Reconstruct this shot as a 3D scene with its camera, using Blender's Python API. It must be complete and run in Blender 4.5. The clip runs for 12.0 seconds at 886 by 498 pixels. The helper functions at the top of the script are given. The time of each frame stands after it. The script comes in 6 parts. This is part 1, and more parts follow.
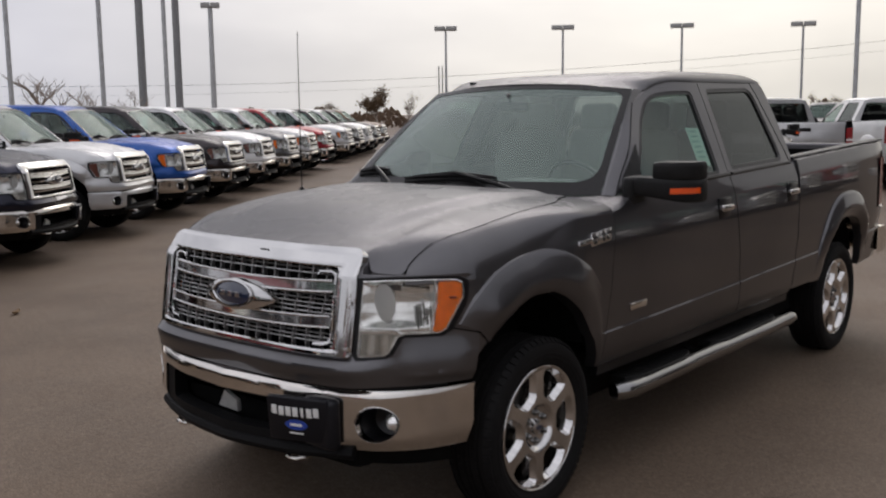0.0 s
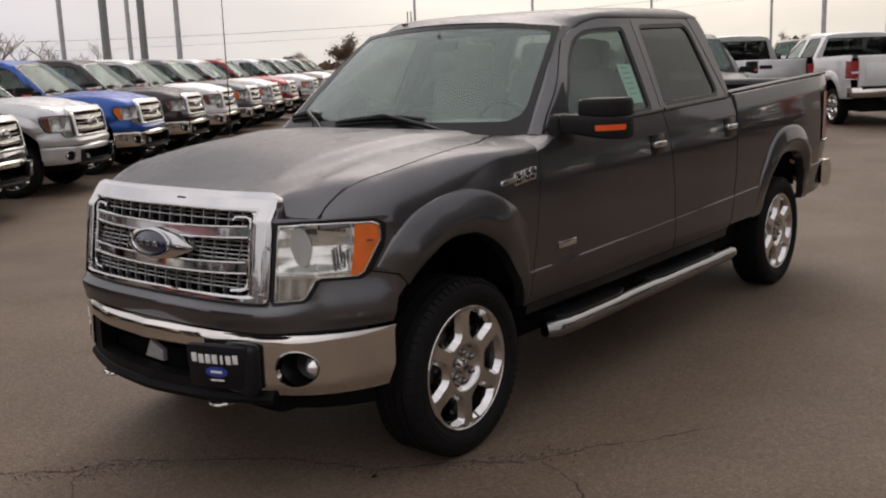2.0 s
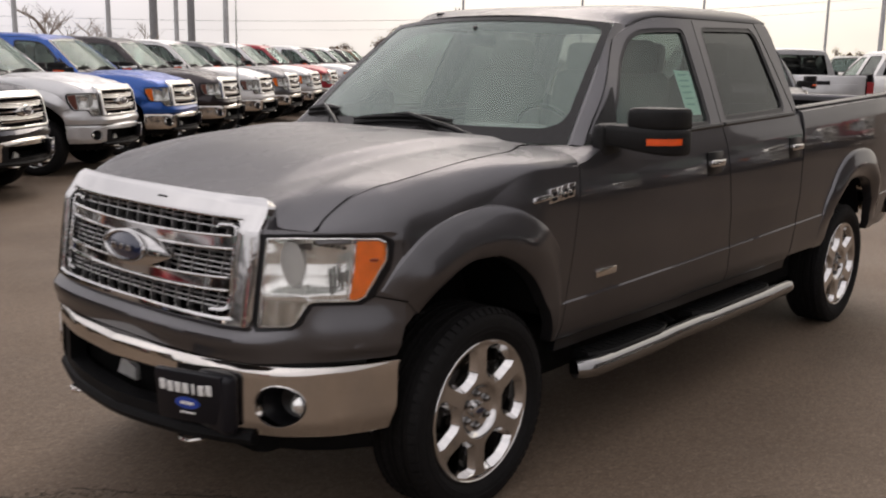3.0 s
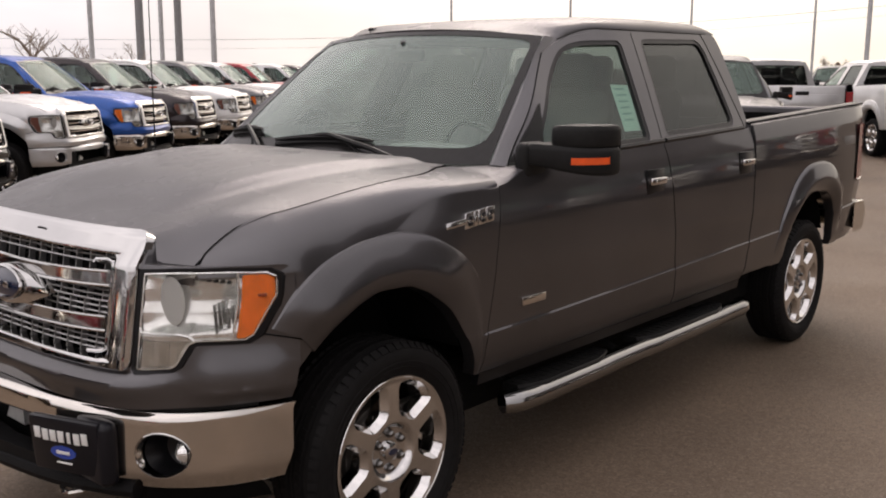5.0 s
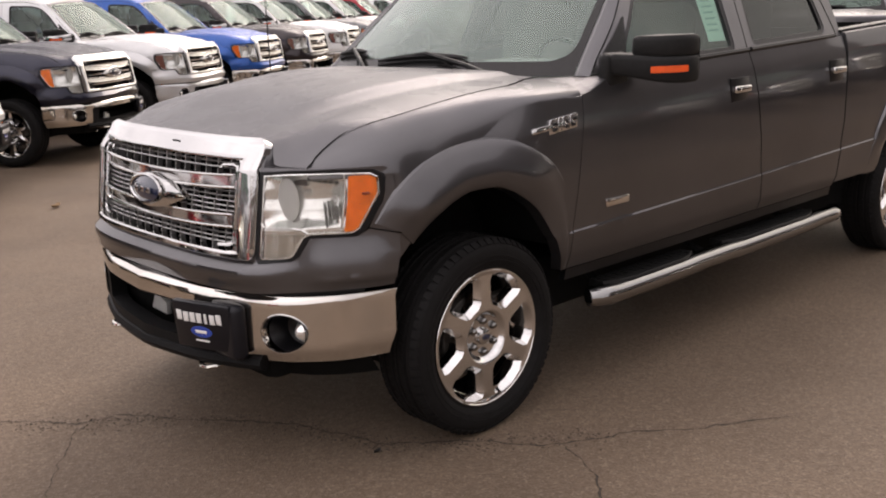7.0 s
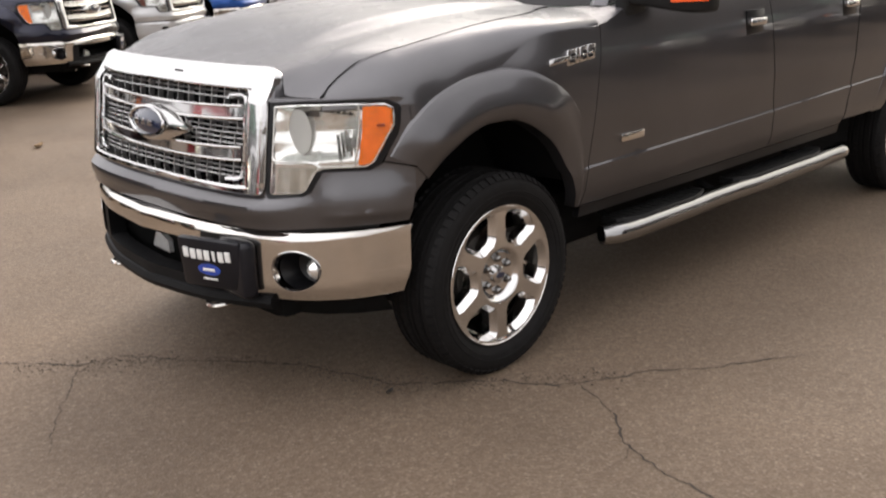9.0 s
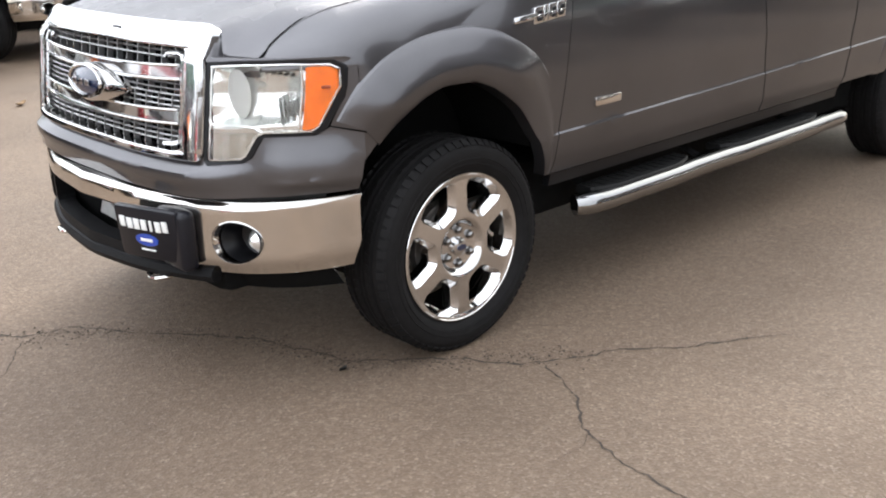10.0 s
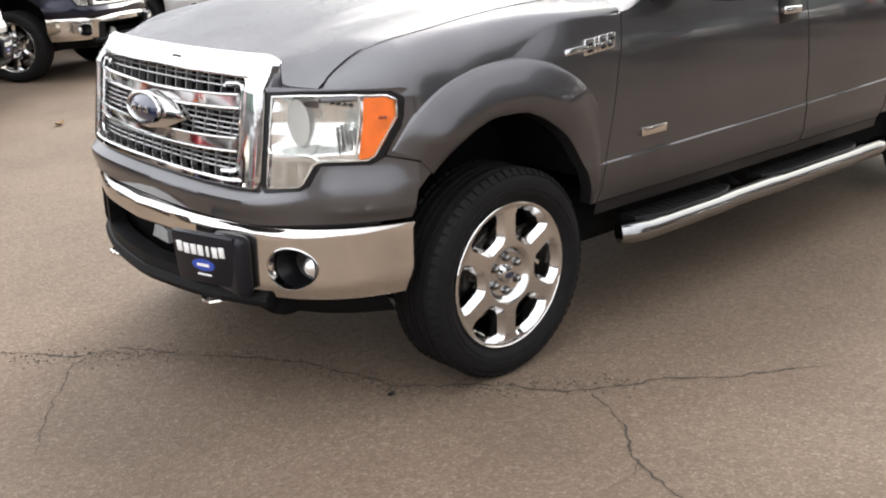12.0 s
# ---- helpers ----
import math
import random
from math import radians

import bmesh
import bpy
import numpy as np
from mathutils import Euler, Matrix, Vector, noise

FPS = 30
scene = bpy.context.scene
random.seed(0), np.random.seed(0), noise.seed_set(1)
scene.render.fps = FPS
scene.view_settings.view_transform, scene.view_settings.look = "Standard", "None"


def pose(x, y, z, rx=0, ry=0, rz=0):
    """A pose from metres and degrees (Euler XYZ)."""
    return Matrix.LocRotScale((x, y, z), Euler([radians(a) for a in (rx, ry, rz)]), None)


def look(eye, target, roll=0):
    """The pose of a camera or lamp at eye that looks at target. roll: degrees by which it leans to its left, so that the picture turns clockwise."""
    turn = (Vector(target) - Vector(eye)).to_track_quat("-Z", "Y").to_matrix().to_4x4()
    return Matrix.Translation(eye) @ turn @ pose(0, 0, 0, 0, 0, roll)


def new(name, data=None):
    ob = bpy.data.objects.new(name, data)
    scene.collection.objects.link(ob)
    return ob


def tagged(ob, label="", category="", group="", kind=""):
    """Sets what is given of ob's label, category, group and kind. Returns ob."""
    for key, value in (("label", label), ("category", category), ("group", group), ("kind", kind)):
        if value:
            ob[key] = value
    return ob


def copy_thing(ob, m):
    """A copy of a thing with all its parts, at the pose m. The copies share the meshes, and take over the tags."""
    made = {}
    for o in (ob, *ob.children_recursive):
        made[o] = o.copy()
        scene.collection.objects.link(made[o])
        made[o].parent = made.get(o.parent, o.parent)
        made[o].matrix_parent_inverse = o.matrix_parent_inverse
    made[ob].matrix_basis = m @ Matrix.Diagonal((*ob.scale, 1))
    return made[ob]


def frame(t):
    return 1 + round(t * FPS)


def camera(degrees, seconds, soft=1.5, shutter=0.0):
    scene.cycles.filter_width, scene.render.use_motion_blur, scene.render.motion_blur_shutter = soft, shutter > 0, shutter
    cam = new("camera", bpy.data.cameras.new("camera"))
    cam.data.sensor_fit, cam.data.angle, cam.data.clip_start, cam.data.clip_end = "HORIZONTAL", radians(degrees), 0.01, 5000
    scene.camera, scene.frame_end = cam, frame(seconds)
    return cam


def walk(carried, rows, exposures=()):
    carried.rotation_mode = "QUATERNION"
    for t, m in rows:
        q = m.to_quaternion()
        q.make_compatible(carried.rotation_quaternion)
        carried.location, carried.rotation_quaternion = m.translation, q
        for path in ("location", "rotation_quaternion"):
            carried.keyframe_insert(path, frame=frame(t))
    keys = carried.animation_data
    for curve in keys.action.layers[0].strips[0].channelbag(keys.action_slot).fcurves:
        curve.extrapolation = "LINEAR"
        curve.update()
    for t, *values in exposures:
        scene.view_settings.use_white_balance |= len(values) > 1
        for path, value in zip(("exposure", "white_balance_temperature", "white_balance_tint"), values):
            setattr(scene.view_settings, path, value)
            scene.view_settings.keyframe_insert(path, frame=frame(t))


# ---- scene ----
# camera: seconds, eye x y z, pitch, roll, yaw
cam = camera(48.99, 12.0, soft=2.0, shutter=0.5)
ROWS = [
    (0.0, -3.290, -3.160, 1.703, -7.96, 0.72, -49.96),
    (0.5, -3.252, -3.288, 1.691, -9.50, 1.40, -50.42),
    (1.0, -3.224, -3.328, 1.686, -10.39, 2.12, -50.91),
    (1.5, -3.201, -3.361, 1.684, -10.09, 1.45, -51.78),
    (2.0, -3.132, -3.325, 1.669, -11.05, 2.07, -51.56),
    (2.5, -2.951, -3.103, 1.651, -10.36, -1.61, -48.20),
    (3.0, -2.656, -3.015, 1.654, -11.19, -0.94, -48.88),
    (3.5, -2.378, -3.111, 1.664, -10.23, -0.55, -48.85),
    (5.5, -2.281, -3.083, 1.661, -10.36, -0.01, -49.39),
    (6.0, -2.354, -3.265, 1.651, -10.45, 0.97, -46.07),
    (6.5, -2.446, -3.404, 1.615, -12.99, 1.41, -42.80),
    (7.0, -2.482, -3.396, 1.620, -14.17, 2.10, -42.95),
    (9.0, -2.510, -3.234, 1.564, -17.45, 1.78, -44.18),
    (9.5, -2.428, -3.204, 1.545, -19.58, 0.85, -44.83),
    (10.0, -2.225, -3.223, 1.532, -19.78, 1.57, -43.22),
    (10.5, -2.100, -3.208, 1.518, -21.53, 2.79, -41.50),
    (11.0, -2.168, -3.163, 1.530, -20.93, 2.86, -40.22),
    (11.5, -2.333, -3.101, 1.549, -18.98, 1.84, -41.87),
    (12.0, -2.322, -3.174, 1.577, -18.65, 1.30, -41.97),
]
EXPOSURE = [(0.0, -0.80, 6450, 16), (1.5, -0.80, 6700, 17), (2.5, -0.43, 6900, 18), (3.5, -0.39, 6900, 18), (5.5, -0.24, 7100, 21), (6.5, -0.11, 7100, 21), (7.2, 0.23, 7100, 21), (8.8, 0.47, 6850, 14), (9.0, 0.51, 6850, 14), (9.5, 1.02, 6450, 12), (10.0, 1.13, 6280, 10.5), (10.5, 1.42, 5850, 5.5), (11.0, 1.52, 5780, 4), (11.5, 1.22, 6200, 9), (12.0, 0.98, 6500, 11)]
walk(cam, [(t, pose(x, y, z, 90 + pitch, roll, yaw)) for t, x, y, z, pitch, roll, yaw in ROWS], EXPOSURE)

# ---- world: overcast sky, brighter and warmer low down to the east ----
world = bpy.data.worlds.new("overcast_sky")
scene.world = world
world.use_nodes = True
wn, wl = world.node_tree.nodes, world.node_tree.links
wn.clear()


def wnode(kind, **props):
    n = wn.new(kind)
    for k, v in props.items():
        n.inputs[k].default_value = v
    return n


SUN_EL, SUN_AZ = radians(40), radians(34)
sky = wn.new("ShaderNodeTexSky")
sky.sky_type, sky.sun_disc = "NISHITA", False
sky.sun_elevation, sky.sun_rotation = SUN_EL, radians(90) - SUN_AZ
sky.air_density, sky.dust_density, sky.ozone_density = 1.0, 6.0, 0.3
hsv = wnode("ShaderNodeHueSaturation", Saturation=0.12, Value=1.0)
wl.new(sky.outputs[0], hsv.inputs["Color"])
bg_sky = wnode("ShaderNodeBackground", Strength=0.03)
wl.new(hsv.outputs[0], bg_sky.inputs["Color"])
# cloud deck
tc = wn.new("ShaderNodeTexCoord")
sep = wn.new("ShaderNodeSeparateXYZ")
wl.new(tc.outputs["Generated"], sep.inputs[0])
mapn = wn.new("ShaderNodeMapping")
mapn.inputs["Scale"].default_value = (1.0, 1.0, 3.0)
wl.new(tc.outputs["Generated"], mapn.inputs[0])
cl = wnode("ShaderNodeTexNoise", Scale=2.6, Detail=5.0, Roughness=0.5)
wl.new(mapn.outputs[0], cl.inputs["Vector"])
ramp = wn.new("ShaderNodeValToRGB")
ramp.color_ramp.elements[0].position, ramp.color_ramp.elements[0].color = 0.32, (0.71, 0.735, 0.78, 1)
ramp.color_ramp.elements[1].position, ramp.color_ramp.elements[1].color = 0.66, (0.96, 0.985, 1.02, 1)
wl.new(cl.outputs["Fac"], ramp.inputs[0])
# glow of the veiled sun low in the east
dot = wn.new("ShaderNodeVectorMath")
dot.operation = "DOT_PRODUCT"
dot.inputs[1].default_value = (0.95, 0.25, 0.2)
wl.new(tc.outputs["Generated"], dot.inputs[0])
mr = wnode("ShaderNodeMapRange", **{"From Min": 0.68, "From Max": 1.0, "To Min": 0.0, "To Max": 1.0})
wl.new(dot.outputs["Value"], mr.inputs["Value"])
warm = wn.new("ShaderNodeMixRGB")
warm.blend_type = "MULTIPLY"
wl.new(mr.outputs[0], warm.inputs[0])
wl.new(ramp.outputs[0], warm.inputs[1])
warm.inputs[2].default_value = (1.50, 1.42, 1.17, 1)
# an overcast deck is brightest overhead
high = wnode("ShaderNodeMapRange", **{"From Min": 0.05, "From Max": 0.75, "To Min": 0.98, "To Max": 1.42})
wl.new(sep.outputs["Z"], high.inputs["Value"])
deck = wn.new("ShaderNodeVectorMath")
deck.operation = "MULTIPLY"
wl.new(warm.outputs[0], deck.inputs[0])
wl.new(high.outputs[0], deck.inputs[1])
# and dimmed towards the south-east, added to darken what the doors mirror
dim_side = wn.new("ShaderNodeVectorMath")
dim_side.operation = "DOT_PRODUCT"
dim_side.inputs[1].default_value = (-0.5, 0.87, 0.0)
wl.new(tc.outputs["Generated"], dim_side.inputs[0])
south = wnode("ShaderNodeMapRange", **{"From Min": -0.95, "From Max": -0.15, "To Min": 0.55, "To Max": 1.0})
wl.new(dim_side.outputs["Value"], south.inputs["Value"])
deck_s = wn.new("ShaderNodeVectorMath")
deck_s.operation = "MULTIPLY"
wl.new(deck.outputs[0], deck_s.inputs[0])
wl.new(south.outputs[0], deck_s.inputs[1])
bg_cloud = wnode("ShaderNodeBackground", Strength=1.12)
wl.new(deck_s.outputs[0], bg_cloud.inputs["Color"])
add = wn.new("ShaderNodeAddShader")
wl.new(bg_sky.outputs[0], add.inputs[0])
wl.new(bg_cloud.outputs[0], add.inputs[1])
out = wn.new("ShaderNodeOutputWorld")
wl.new(add.outputs[0], out.inputs[0])

sun_data = bpy.data.lights.new("sun", "SUN")
sun_data.energy, sun_data.angle, sun_data.color = 1.5, radians(36), (1.0, 0.96, 0.90)
sun = new("sun", sun_data)
sun.matrix_world = look((60 * math.cos(SUN_AZ), 60 * math.sin(SUN_AZ), 60 * math.tan(SUN_EL)), (0, 0, 0))

# ---- materials ----
def material(name, base, rough=0.5, metal=0.0, coat=0.0, grain=0.0, grain_scale=40.0, bump=0.0, bump_scale=200.0, mottled=0.0,
             mottle_scale=3.0, spec=0.5, rough_var=0.0, emission=None, coat_rough=0.05, var=0.0):
    m = bpy.data.materials.new(name)
    m.use_nodes = True
    nt = m.node_tree
    n, l = nt.nodes, nt.links
    b = n["Principled BSDF"]
    b.inputs["Base Color"].default_value = (*base, 1)
    b.inputs["Roughness"].default_value = rough
    b.inputs["Metallic"].default_value = metal
    b.inputs["Coat Weight"].default_value = coat
    b.inputs["Coat Roughness"].default_value = coat_rough
    b.inputs["Specular IOR Level"].default_value = spec
    co = n.new("ShaderNodeTexCoord")
    col = None
    for amount, scale, detail in ((grain, grain_scale, 4.0), (mottled, mottle_scale, 5.0)):
        if not amount:
            continue
        tex = n.new("ShaderNodeTexNoise")
        tex.inputs["Scale"].default_value, tex.inputs["Detail"].default_value = scale, detail
        l.new(co.outputs["Object"], tex.inputs["Vector"])
        mr_ = n.new("ShaderNodeMapRange")
        mr_.inputs["From Min"].default_value, mr_.inputs["From Max"].default_value = 0.3, 0.7
        mr_.inputs["To Min"].default_value, mr_.inputs["To Max"].default_value = 1 - amount, 1 + amount
        l.new(tex.outputs["Fac"], mr_.inputs["Value"])
        mx = n.new("ShaderNodeVectorMath")
        mx.operation = "MULTIPLY"
        if col is None:
            mx.inputs[0].default_value = base
        else:
            l.new(col, mx.inputs[0])
        l.new(mr_.outputs[0], mx.inputs[1])
        col = mx.outputs[0]
        if rough_var:
            rr = n.new("ShaderNodeMapRange")
            rr.inputs["To Min"].default_value, rr.inputs["To Max"].default_value = max(0, rough - rough_var), min(1, rough + rough_var)
            l.new(tex.outputs["Fac"], rr.inputs["Value"])
            l.new(rr.outputs[0], b.inputs["Roughness"])
    if var:
        oi = n.new("ShaderNodeObjectInfo")
        mr_ = n.new("ShaderNodeMapRange")
        mr_.inputs["To Min"].default_value, mr_.inputs["To Max"].default_value = 1 - var, 1 + var
        l.new(oi.outputs["Random"], mr_.inputs["Value"])
        mx = n.new("ShaderNodeVectorMath")
        mx.operation = "MULTIPLY"
        if col is None:
            mx.inputs[0].default_value = base
        else:
            l.new(col, mx.inputs[0])
        l.new(mr_.outputs[0], mx.inputs[1])
        col = mx.outputs[0]
    if col is not None:
        l.new(col, b.inputs["Base Color"])
    if bump:
        tex = n.new("ShaderNodeTexNoise")
        tex.inputs["Scale"].default_value, tex.inputs["Detail"].default_value = bump_scale, 3.0
        l.new(co.outputs["Object"], tex.inputs["Vector"])
        bp = n.new("ShaderNodeBump")
        bp.inputs["Strength"].default_value, bp.inputs["Distance"].default_value = bump, 0.002
        l.new(tex.outputs["Fac"], bp.inputs["Height"])
        l.new(bp.outputs[0], b.inputs["Normal"])
    if emission:
        b.inputs["Emission Color"].default_value = (*emission, 1)
        b.inputs["Emission Strength"].default_value = 1.0
    return m


def glass_material(name, tint, gloss=1.0, rough=0.02, haze=0.0):
    """A thin pane: tinted see-through with a Fresnel reflection. haze: pale green share painted in for sky reflection
    and a bright cabin.
    """
    m = bpy.data.materials.new(name)
    m.use_nodes = True
    n, l = m.node_tree.nodes, m.node_tree.links
    n.clear()
    tr = n.new("ShaderNodeBsdfTransparent")
    tr.inputs[0].default_value = (*tint, 1)
    gl = n.new("ShaderNodeBsdfGlossy")
    gl.inputs["Roughness"].default_value = rough
    gl.inputs["Color"].default_value = (0.95, 1.0, 0.98, 1)
    fr = n.new("ShaderNodeFresnel")
    fr.inputs["IOR"].default_value = 1.5
    mu = n.new("ShaderNodeMath")
    mu.operation = "MULTIPLY"
    mu.use_clamp = True
    mu.inputs[1].default_value = gloss
    l.new(fr.outputs[0], mu.inputs[0])
    mix = n.new("ShaderNodeMixShader")
    l.new(mu.outputs[0], mix.inputs[0])
    l.new(tr.outputs[0], mix.inputs[1])
    l.new(gl.outputs[0], mix.inputs[2])
    o = n.new("ShaderNodeOutputMaterial")
    last = mix.outputs[0]
    if haze:
        # pale green diffuse put in for reflected sky and cabin brightness
        df = n.new("ShaderNodeBsdfDiffuse")
        df.inputs[0].default_value = (0.52, 0.69, 0.60, 1)
        m2 = n.new("ShaderNodeMixShader")
        m2.inputs[0].default_value = haze
        l.new(last, m2.inputs[1])
        l.new(df.outputs[0], m2.inputs[2])
        last = m2.outputs[0]
    l.new(last, o.inputs[0])
    return m


def paint(name, base, metal=0.85, rough=0.29):
    """Clear-coated car paint with fine flake and drying rain, its gloss cut on upward faces."""
    m = bpy.data.materials.new(name)
    m.use_nodes = True
    n, l = m.node_tree.nodes, m.node_tree.links
    b = n["Principled BSDF"]
    b.inputs["Metallic"].default_value, b.inputs["Roughness"].default_value = metal, rough
    b.inputs["Specular IOR Level"].default_value, b.inputs["Coat IOR"].default_value = 0.4, 1.45
    b.inputs["Specular Tint"].default_value = (0.3, 0.3, 0.3, 1)
    b.inputs["Coat Weight"].default_value, b.inputs["Coat Roughness"].default_value = 1.0, 0.06
    co = n.new("ShaderNodeTexCoord")
    fl = n.new("ShaderNodeTexNoise")
    fl.inputs["Scale"].default_value = 900.0
    l.new(co.outputs["Object"], fl.inputs["Vector"])
    big = n.new("ShaderNodeTexNoise")
    big.inputs["Scale"].default_value, big.inputs["Detail"].default_value = 2.5, 6.0
    l.new(co.outputs["Object"], big.inputs["Vector"])
    ad = n.new("ShaderNodeMath")
    l.new(fl.outputs["Fac"], ad.inputs[0])
    l.new(big.outputs["Fac"], ad.inputs[1])
    mr_ = n.new("ShaderNodeMapRange")
    mr_.inputs["From Min"].default_value, mr_.inputs["From Max"].default_value = 0.7, 1.3
    mr_.inputs["To Min"].default_value, mr_.inputs["To Max"].default_value = 0.85, 1.15
    l.new(ad.outputs[0], mr_.inputs["Value"])
    mx = n.new("ShaderNodeVectorMath")
    mx.operation = "MULTIPLY"
    mx.inputs[0].default_value = base
    l.new(mr_.outputs[0], mx.inputs[1])
    l.new(mx.outputs[0], b.inputs["Base Color"])
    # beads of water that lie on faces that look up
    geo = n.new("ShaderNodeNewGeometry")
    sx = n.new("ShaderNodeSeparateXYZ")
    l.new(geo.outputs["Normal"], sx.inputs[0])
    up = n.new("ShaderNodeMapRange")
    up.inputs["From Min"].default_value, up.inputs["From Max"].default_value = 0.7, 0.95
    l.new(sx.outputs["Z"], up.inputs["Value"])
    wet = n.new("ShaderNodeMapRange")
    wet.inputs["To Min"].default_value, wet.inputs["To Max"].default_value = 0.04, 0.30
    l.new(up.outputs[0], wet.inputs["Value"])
    # patches where the rain has run together or dried
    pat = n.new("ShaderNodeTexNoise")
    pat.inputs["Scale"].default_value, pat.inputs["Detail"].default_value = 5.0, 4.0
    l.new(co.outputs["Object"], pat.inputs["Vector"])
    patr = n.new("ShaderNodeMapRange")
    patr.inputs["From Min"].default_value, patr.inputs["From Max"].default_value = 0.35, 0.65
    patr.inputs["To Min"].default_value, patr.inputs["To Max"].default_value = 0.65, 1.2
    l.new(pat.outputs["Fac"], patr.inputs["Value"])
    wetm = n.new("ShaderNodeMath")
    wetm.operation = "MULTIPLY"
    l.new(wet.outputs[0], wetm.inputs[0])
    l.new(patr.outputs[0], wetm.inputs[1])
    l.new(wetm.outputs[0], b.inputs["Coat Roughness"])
    # coat, metal and edge tint lowered on upward faces to cut their sky glare
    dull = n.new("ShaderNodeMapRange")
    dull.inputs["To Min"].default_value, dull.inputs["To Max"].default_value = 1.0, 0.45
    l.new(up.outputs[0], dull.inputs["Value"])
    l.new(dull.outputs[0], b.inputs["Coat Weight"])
    up_metal = n.new("ShaderNodeMapRange")
    up_metal.inputs["To Min"].default_value, up_metal.inputs["To Max"].default_value = metal, metal * 0.75
    l.new(up.outputs[0], up_metal.inputs["Value"])
    l.new(up_metal.outputs[0], b.inputs["Metallic"])
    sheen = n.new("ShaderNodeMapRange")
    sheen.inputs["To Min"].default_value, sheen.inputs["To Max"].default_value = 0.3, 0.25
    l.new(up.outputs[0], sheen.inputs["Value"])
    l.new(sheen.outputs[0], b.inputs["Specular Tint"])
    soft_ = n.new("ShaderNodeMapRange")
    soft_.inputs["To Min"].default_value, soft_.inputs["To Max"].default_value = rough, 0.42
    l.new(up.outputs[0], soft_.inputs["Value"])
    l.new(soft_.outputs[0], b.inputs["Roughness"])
    vo = n.new("ShaderNodeTexVoronoi")
    vo.inputs["Scale"].default_value = 75.0
    l.new(co.outputs["Object"], vo.inputs["Vector"])
    bead = n.new("ShaderNodeMapRange")
    bead.inputs["From Min"].default_value, bead.inputs["From Max"].default_value = 0.12, 0.42
    bead.inputs["To Min"].default_value, bead.inputs["To Max"].default_value = 1.0, 0.0
    l.new(vo.outputs["Distance"], bead.inputs["Value"])
    mu = n.new("ShaderNodeMath")
    mu.operation = "MULTIPLY"
    l.new(bead.outputs[0], mu.inputs[0])
    l.new(up.outputs[0], mu.inputs[1])
    bp = n.new("ShaderNodeBump")
    bp.inputs["Strength"].default_value, bp.inputs["Distance"].default_value = 0.38, 0.0025
    l.new(mu.outputs[0], bp.inputs["Height"])
    l.new(bp.outputs[0], b.inputs["Coat Normal"])
    return m


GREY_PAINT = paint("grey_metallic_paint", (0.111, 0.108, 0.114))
CHROME = material("chrome", (0.64, 0.635, 0.63), rough=0.06, metal=1.0, grain=0.03, grain_scale=6.0, rough_var=0.03)
CHROME_SOFT = material("bumper_chrome", (0.70, 0.67, 0.63), rough=0.10, metal=1.0, grain=0.05, grain_scale=5.0, rough_var=0.05)
BAR_CHROME = material("grille_bar_chrome", (0.50, 0.495, 0.49), rough=0.07, metal=1.0, grain=0.05, grain_scale=6.0, rough_var=0.03)
DARK_CHROME = material("dark_chrome", (0.30, 0.30, 0.305), rough=0.12, metal=1.0, grain=0.08)
STEP_CHROME = material("step_bar_chrome", (0.33, 0.328, 0.325), rough=0.08, metal=1.0, grain=0.05, grain_scale=5.0, rough_var=0.04)
BLACK_PLASTIC = material("black_plastic", (0.008, 0.008, 0.008), rough=0.5, spec=0.25, grain=0.2, grain_scale=60, bump=0.3, bump_scale=600)
VALANCE_BLACK = material("valance_black_plastic", (0.007, 0.007, 0.0075), rough=0.55, spec=0.12, grain=0.2, grain_scale=60, bump=0.3, bump_scale=600)
SATIN_BLACK = material("satin_black_trim", (0.006, 0.006, 0.007), rough=0.3, spec=0.3, grain=0.1)
MATTE_DARK = material("underbody_dark", (0.005, 0.005, 0.005), rough=0.9, spec=0.1, grain=0.3, grain_scale=15)
GREY_PLASTIC = material("grille_mesh_plastic", (0.36, 0.355, 0.35), rough=0.3, metal=0.8, grain=0.1)
RUBBER = material("tyre_rubber", (0.008, 0.0075, 0.0075), rough=0.7, spec=0.15, grain=0.2, grain_scale=30, bump=0.4, bump_scale=300, mottled=0.15)
AMBER = material("amber_lens", (1.0, 0.25, 0.025), rough=0.18, coat=1.0, grain=0.12, grain_scale=25)
MIRROR_AMBER = material("red_orange_lens", (0.85, 0.10, 0.012), rough=0.2, coat=1.0, grain=0.1, grain_scale=25)
RED_LENS = material("red_tail_lens", (0.30, 0.014, 0.018), rough=0.15, coat=1.0, grain=0.1)
FRIT = material("windshield_frit", (0.016, 0.015, 0.015), rough=0.2, spec=0.25, coat=0.0, grain=0.1)
FROSTED = material("frosted_lamp_shield", (0.60, 0.59, 0.57), rough=0.4, coat=0.4, grain=0.05)
CLEAR_LENS = glass_material("clear_lamp_lens", (0.97, 0.97, 0.96), gloss=1.2, rough=0.03)
REFLECTOR = material("lamp_reflector", (0.92, 0.92, 0.90), rough=0.22, metal=0.82, grain=0.06, grain_scale=30)
FIN_GREY = material("lamp_fin_grey", (0.42, 0.42, 0.41), rough=0.25, metal=0.9, grain=0.1)
MARKER_LENS = material("marker_lens_grey", (0.60, 0.58, 0.54), rough=0.22, metal=0.9, grain=0.08, grain_scale=30)
# pale stand-in for lit ground glimpsed through the bumper mouth
PALE_PLATE = material("pale_plate", (0.70, 0.69, 0.66), rough=0.35, metal=0.35, grain=0.1)
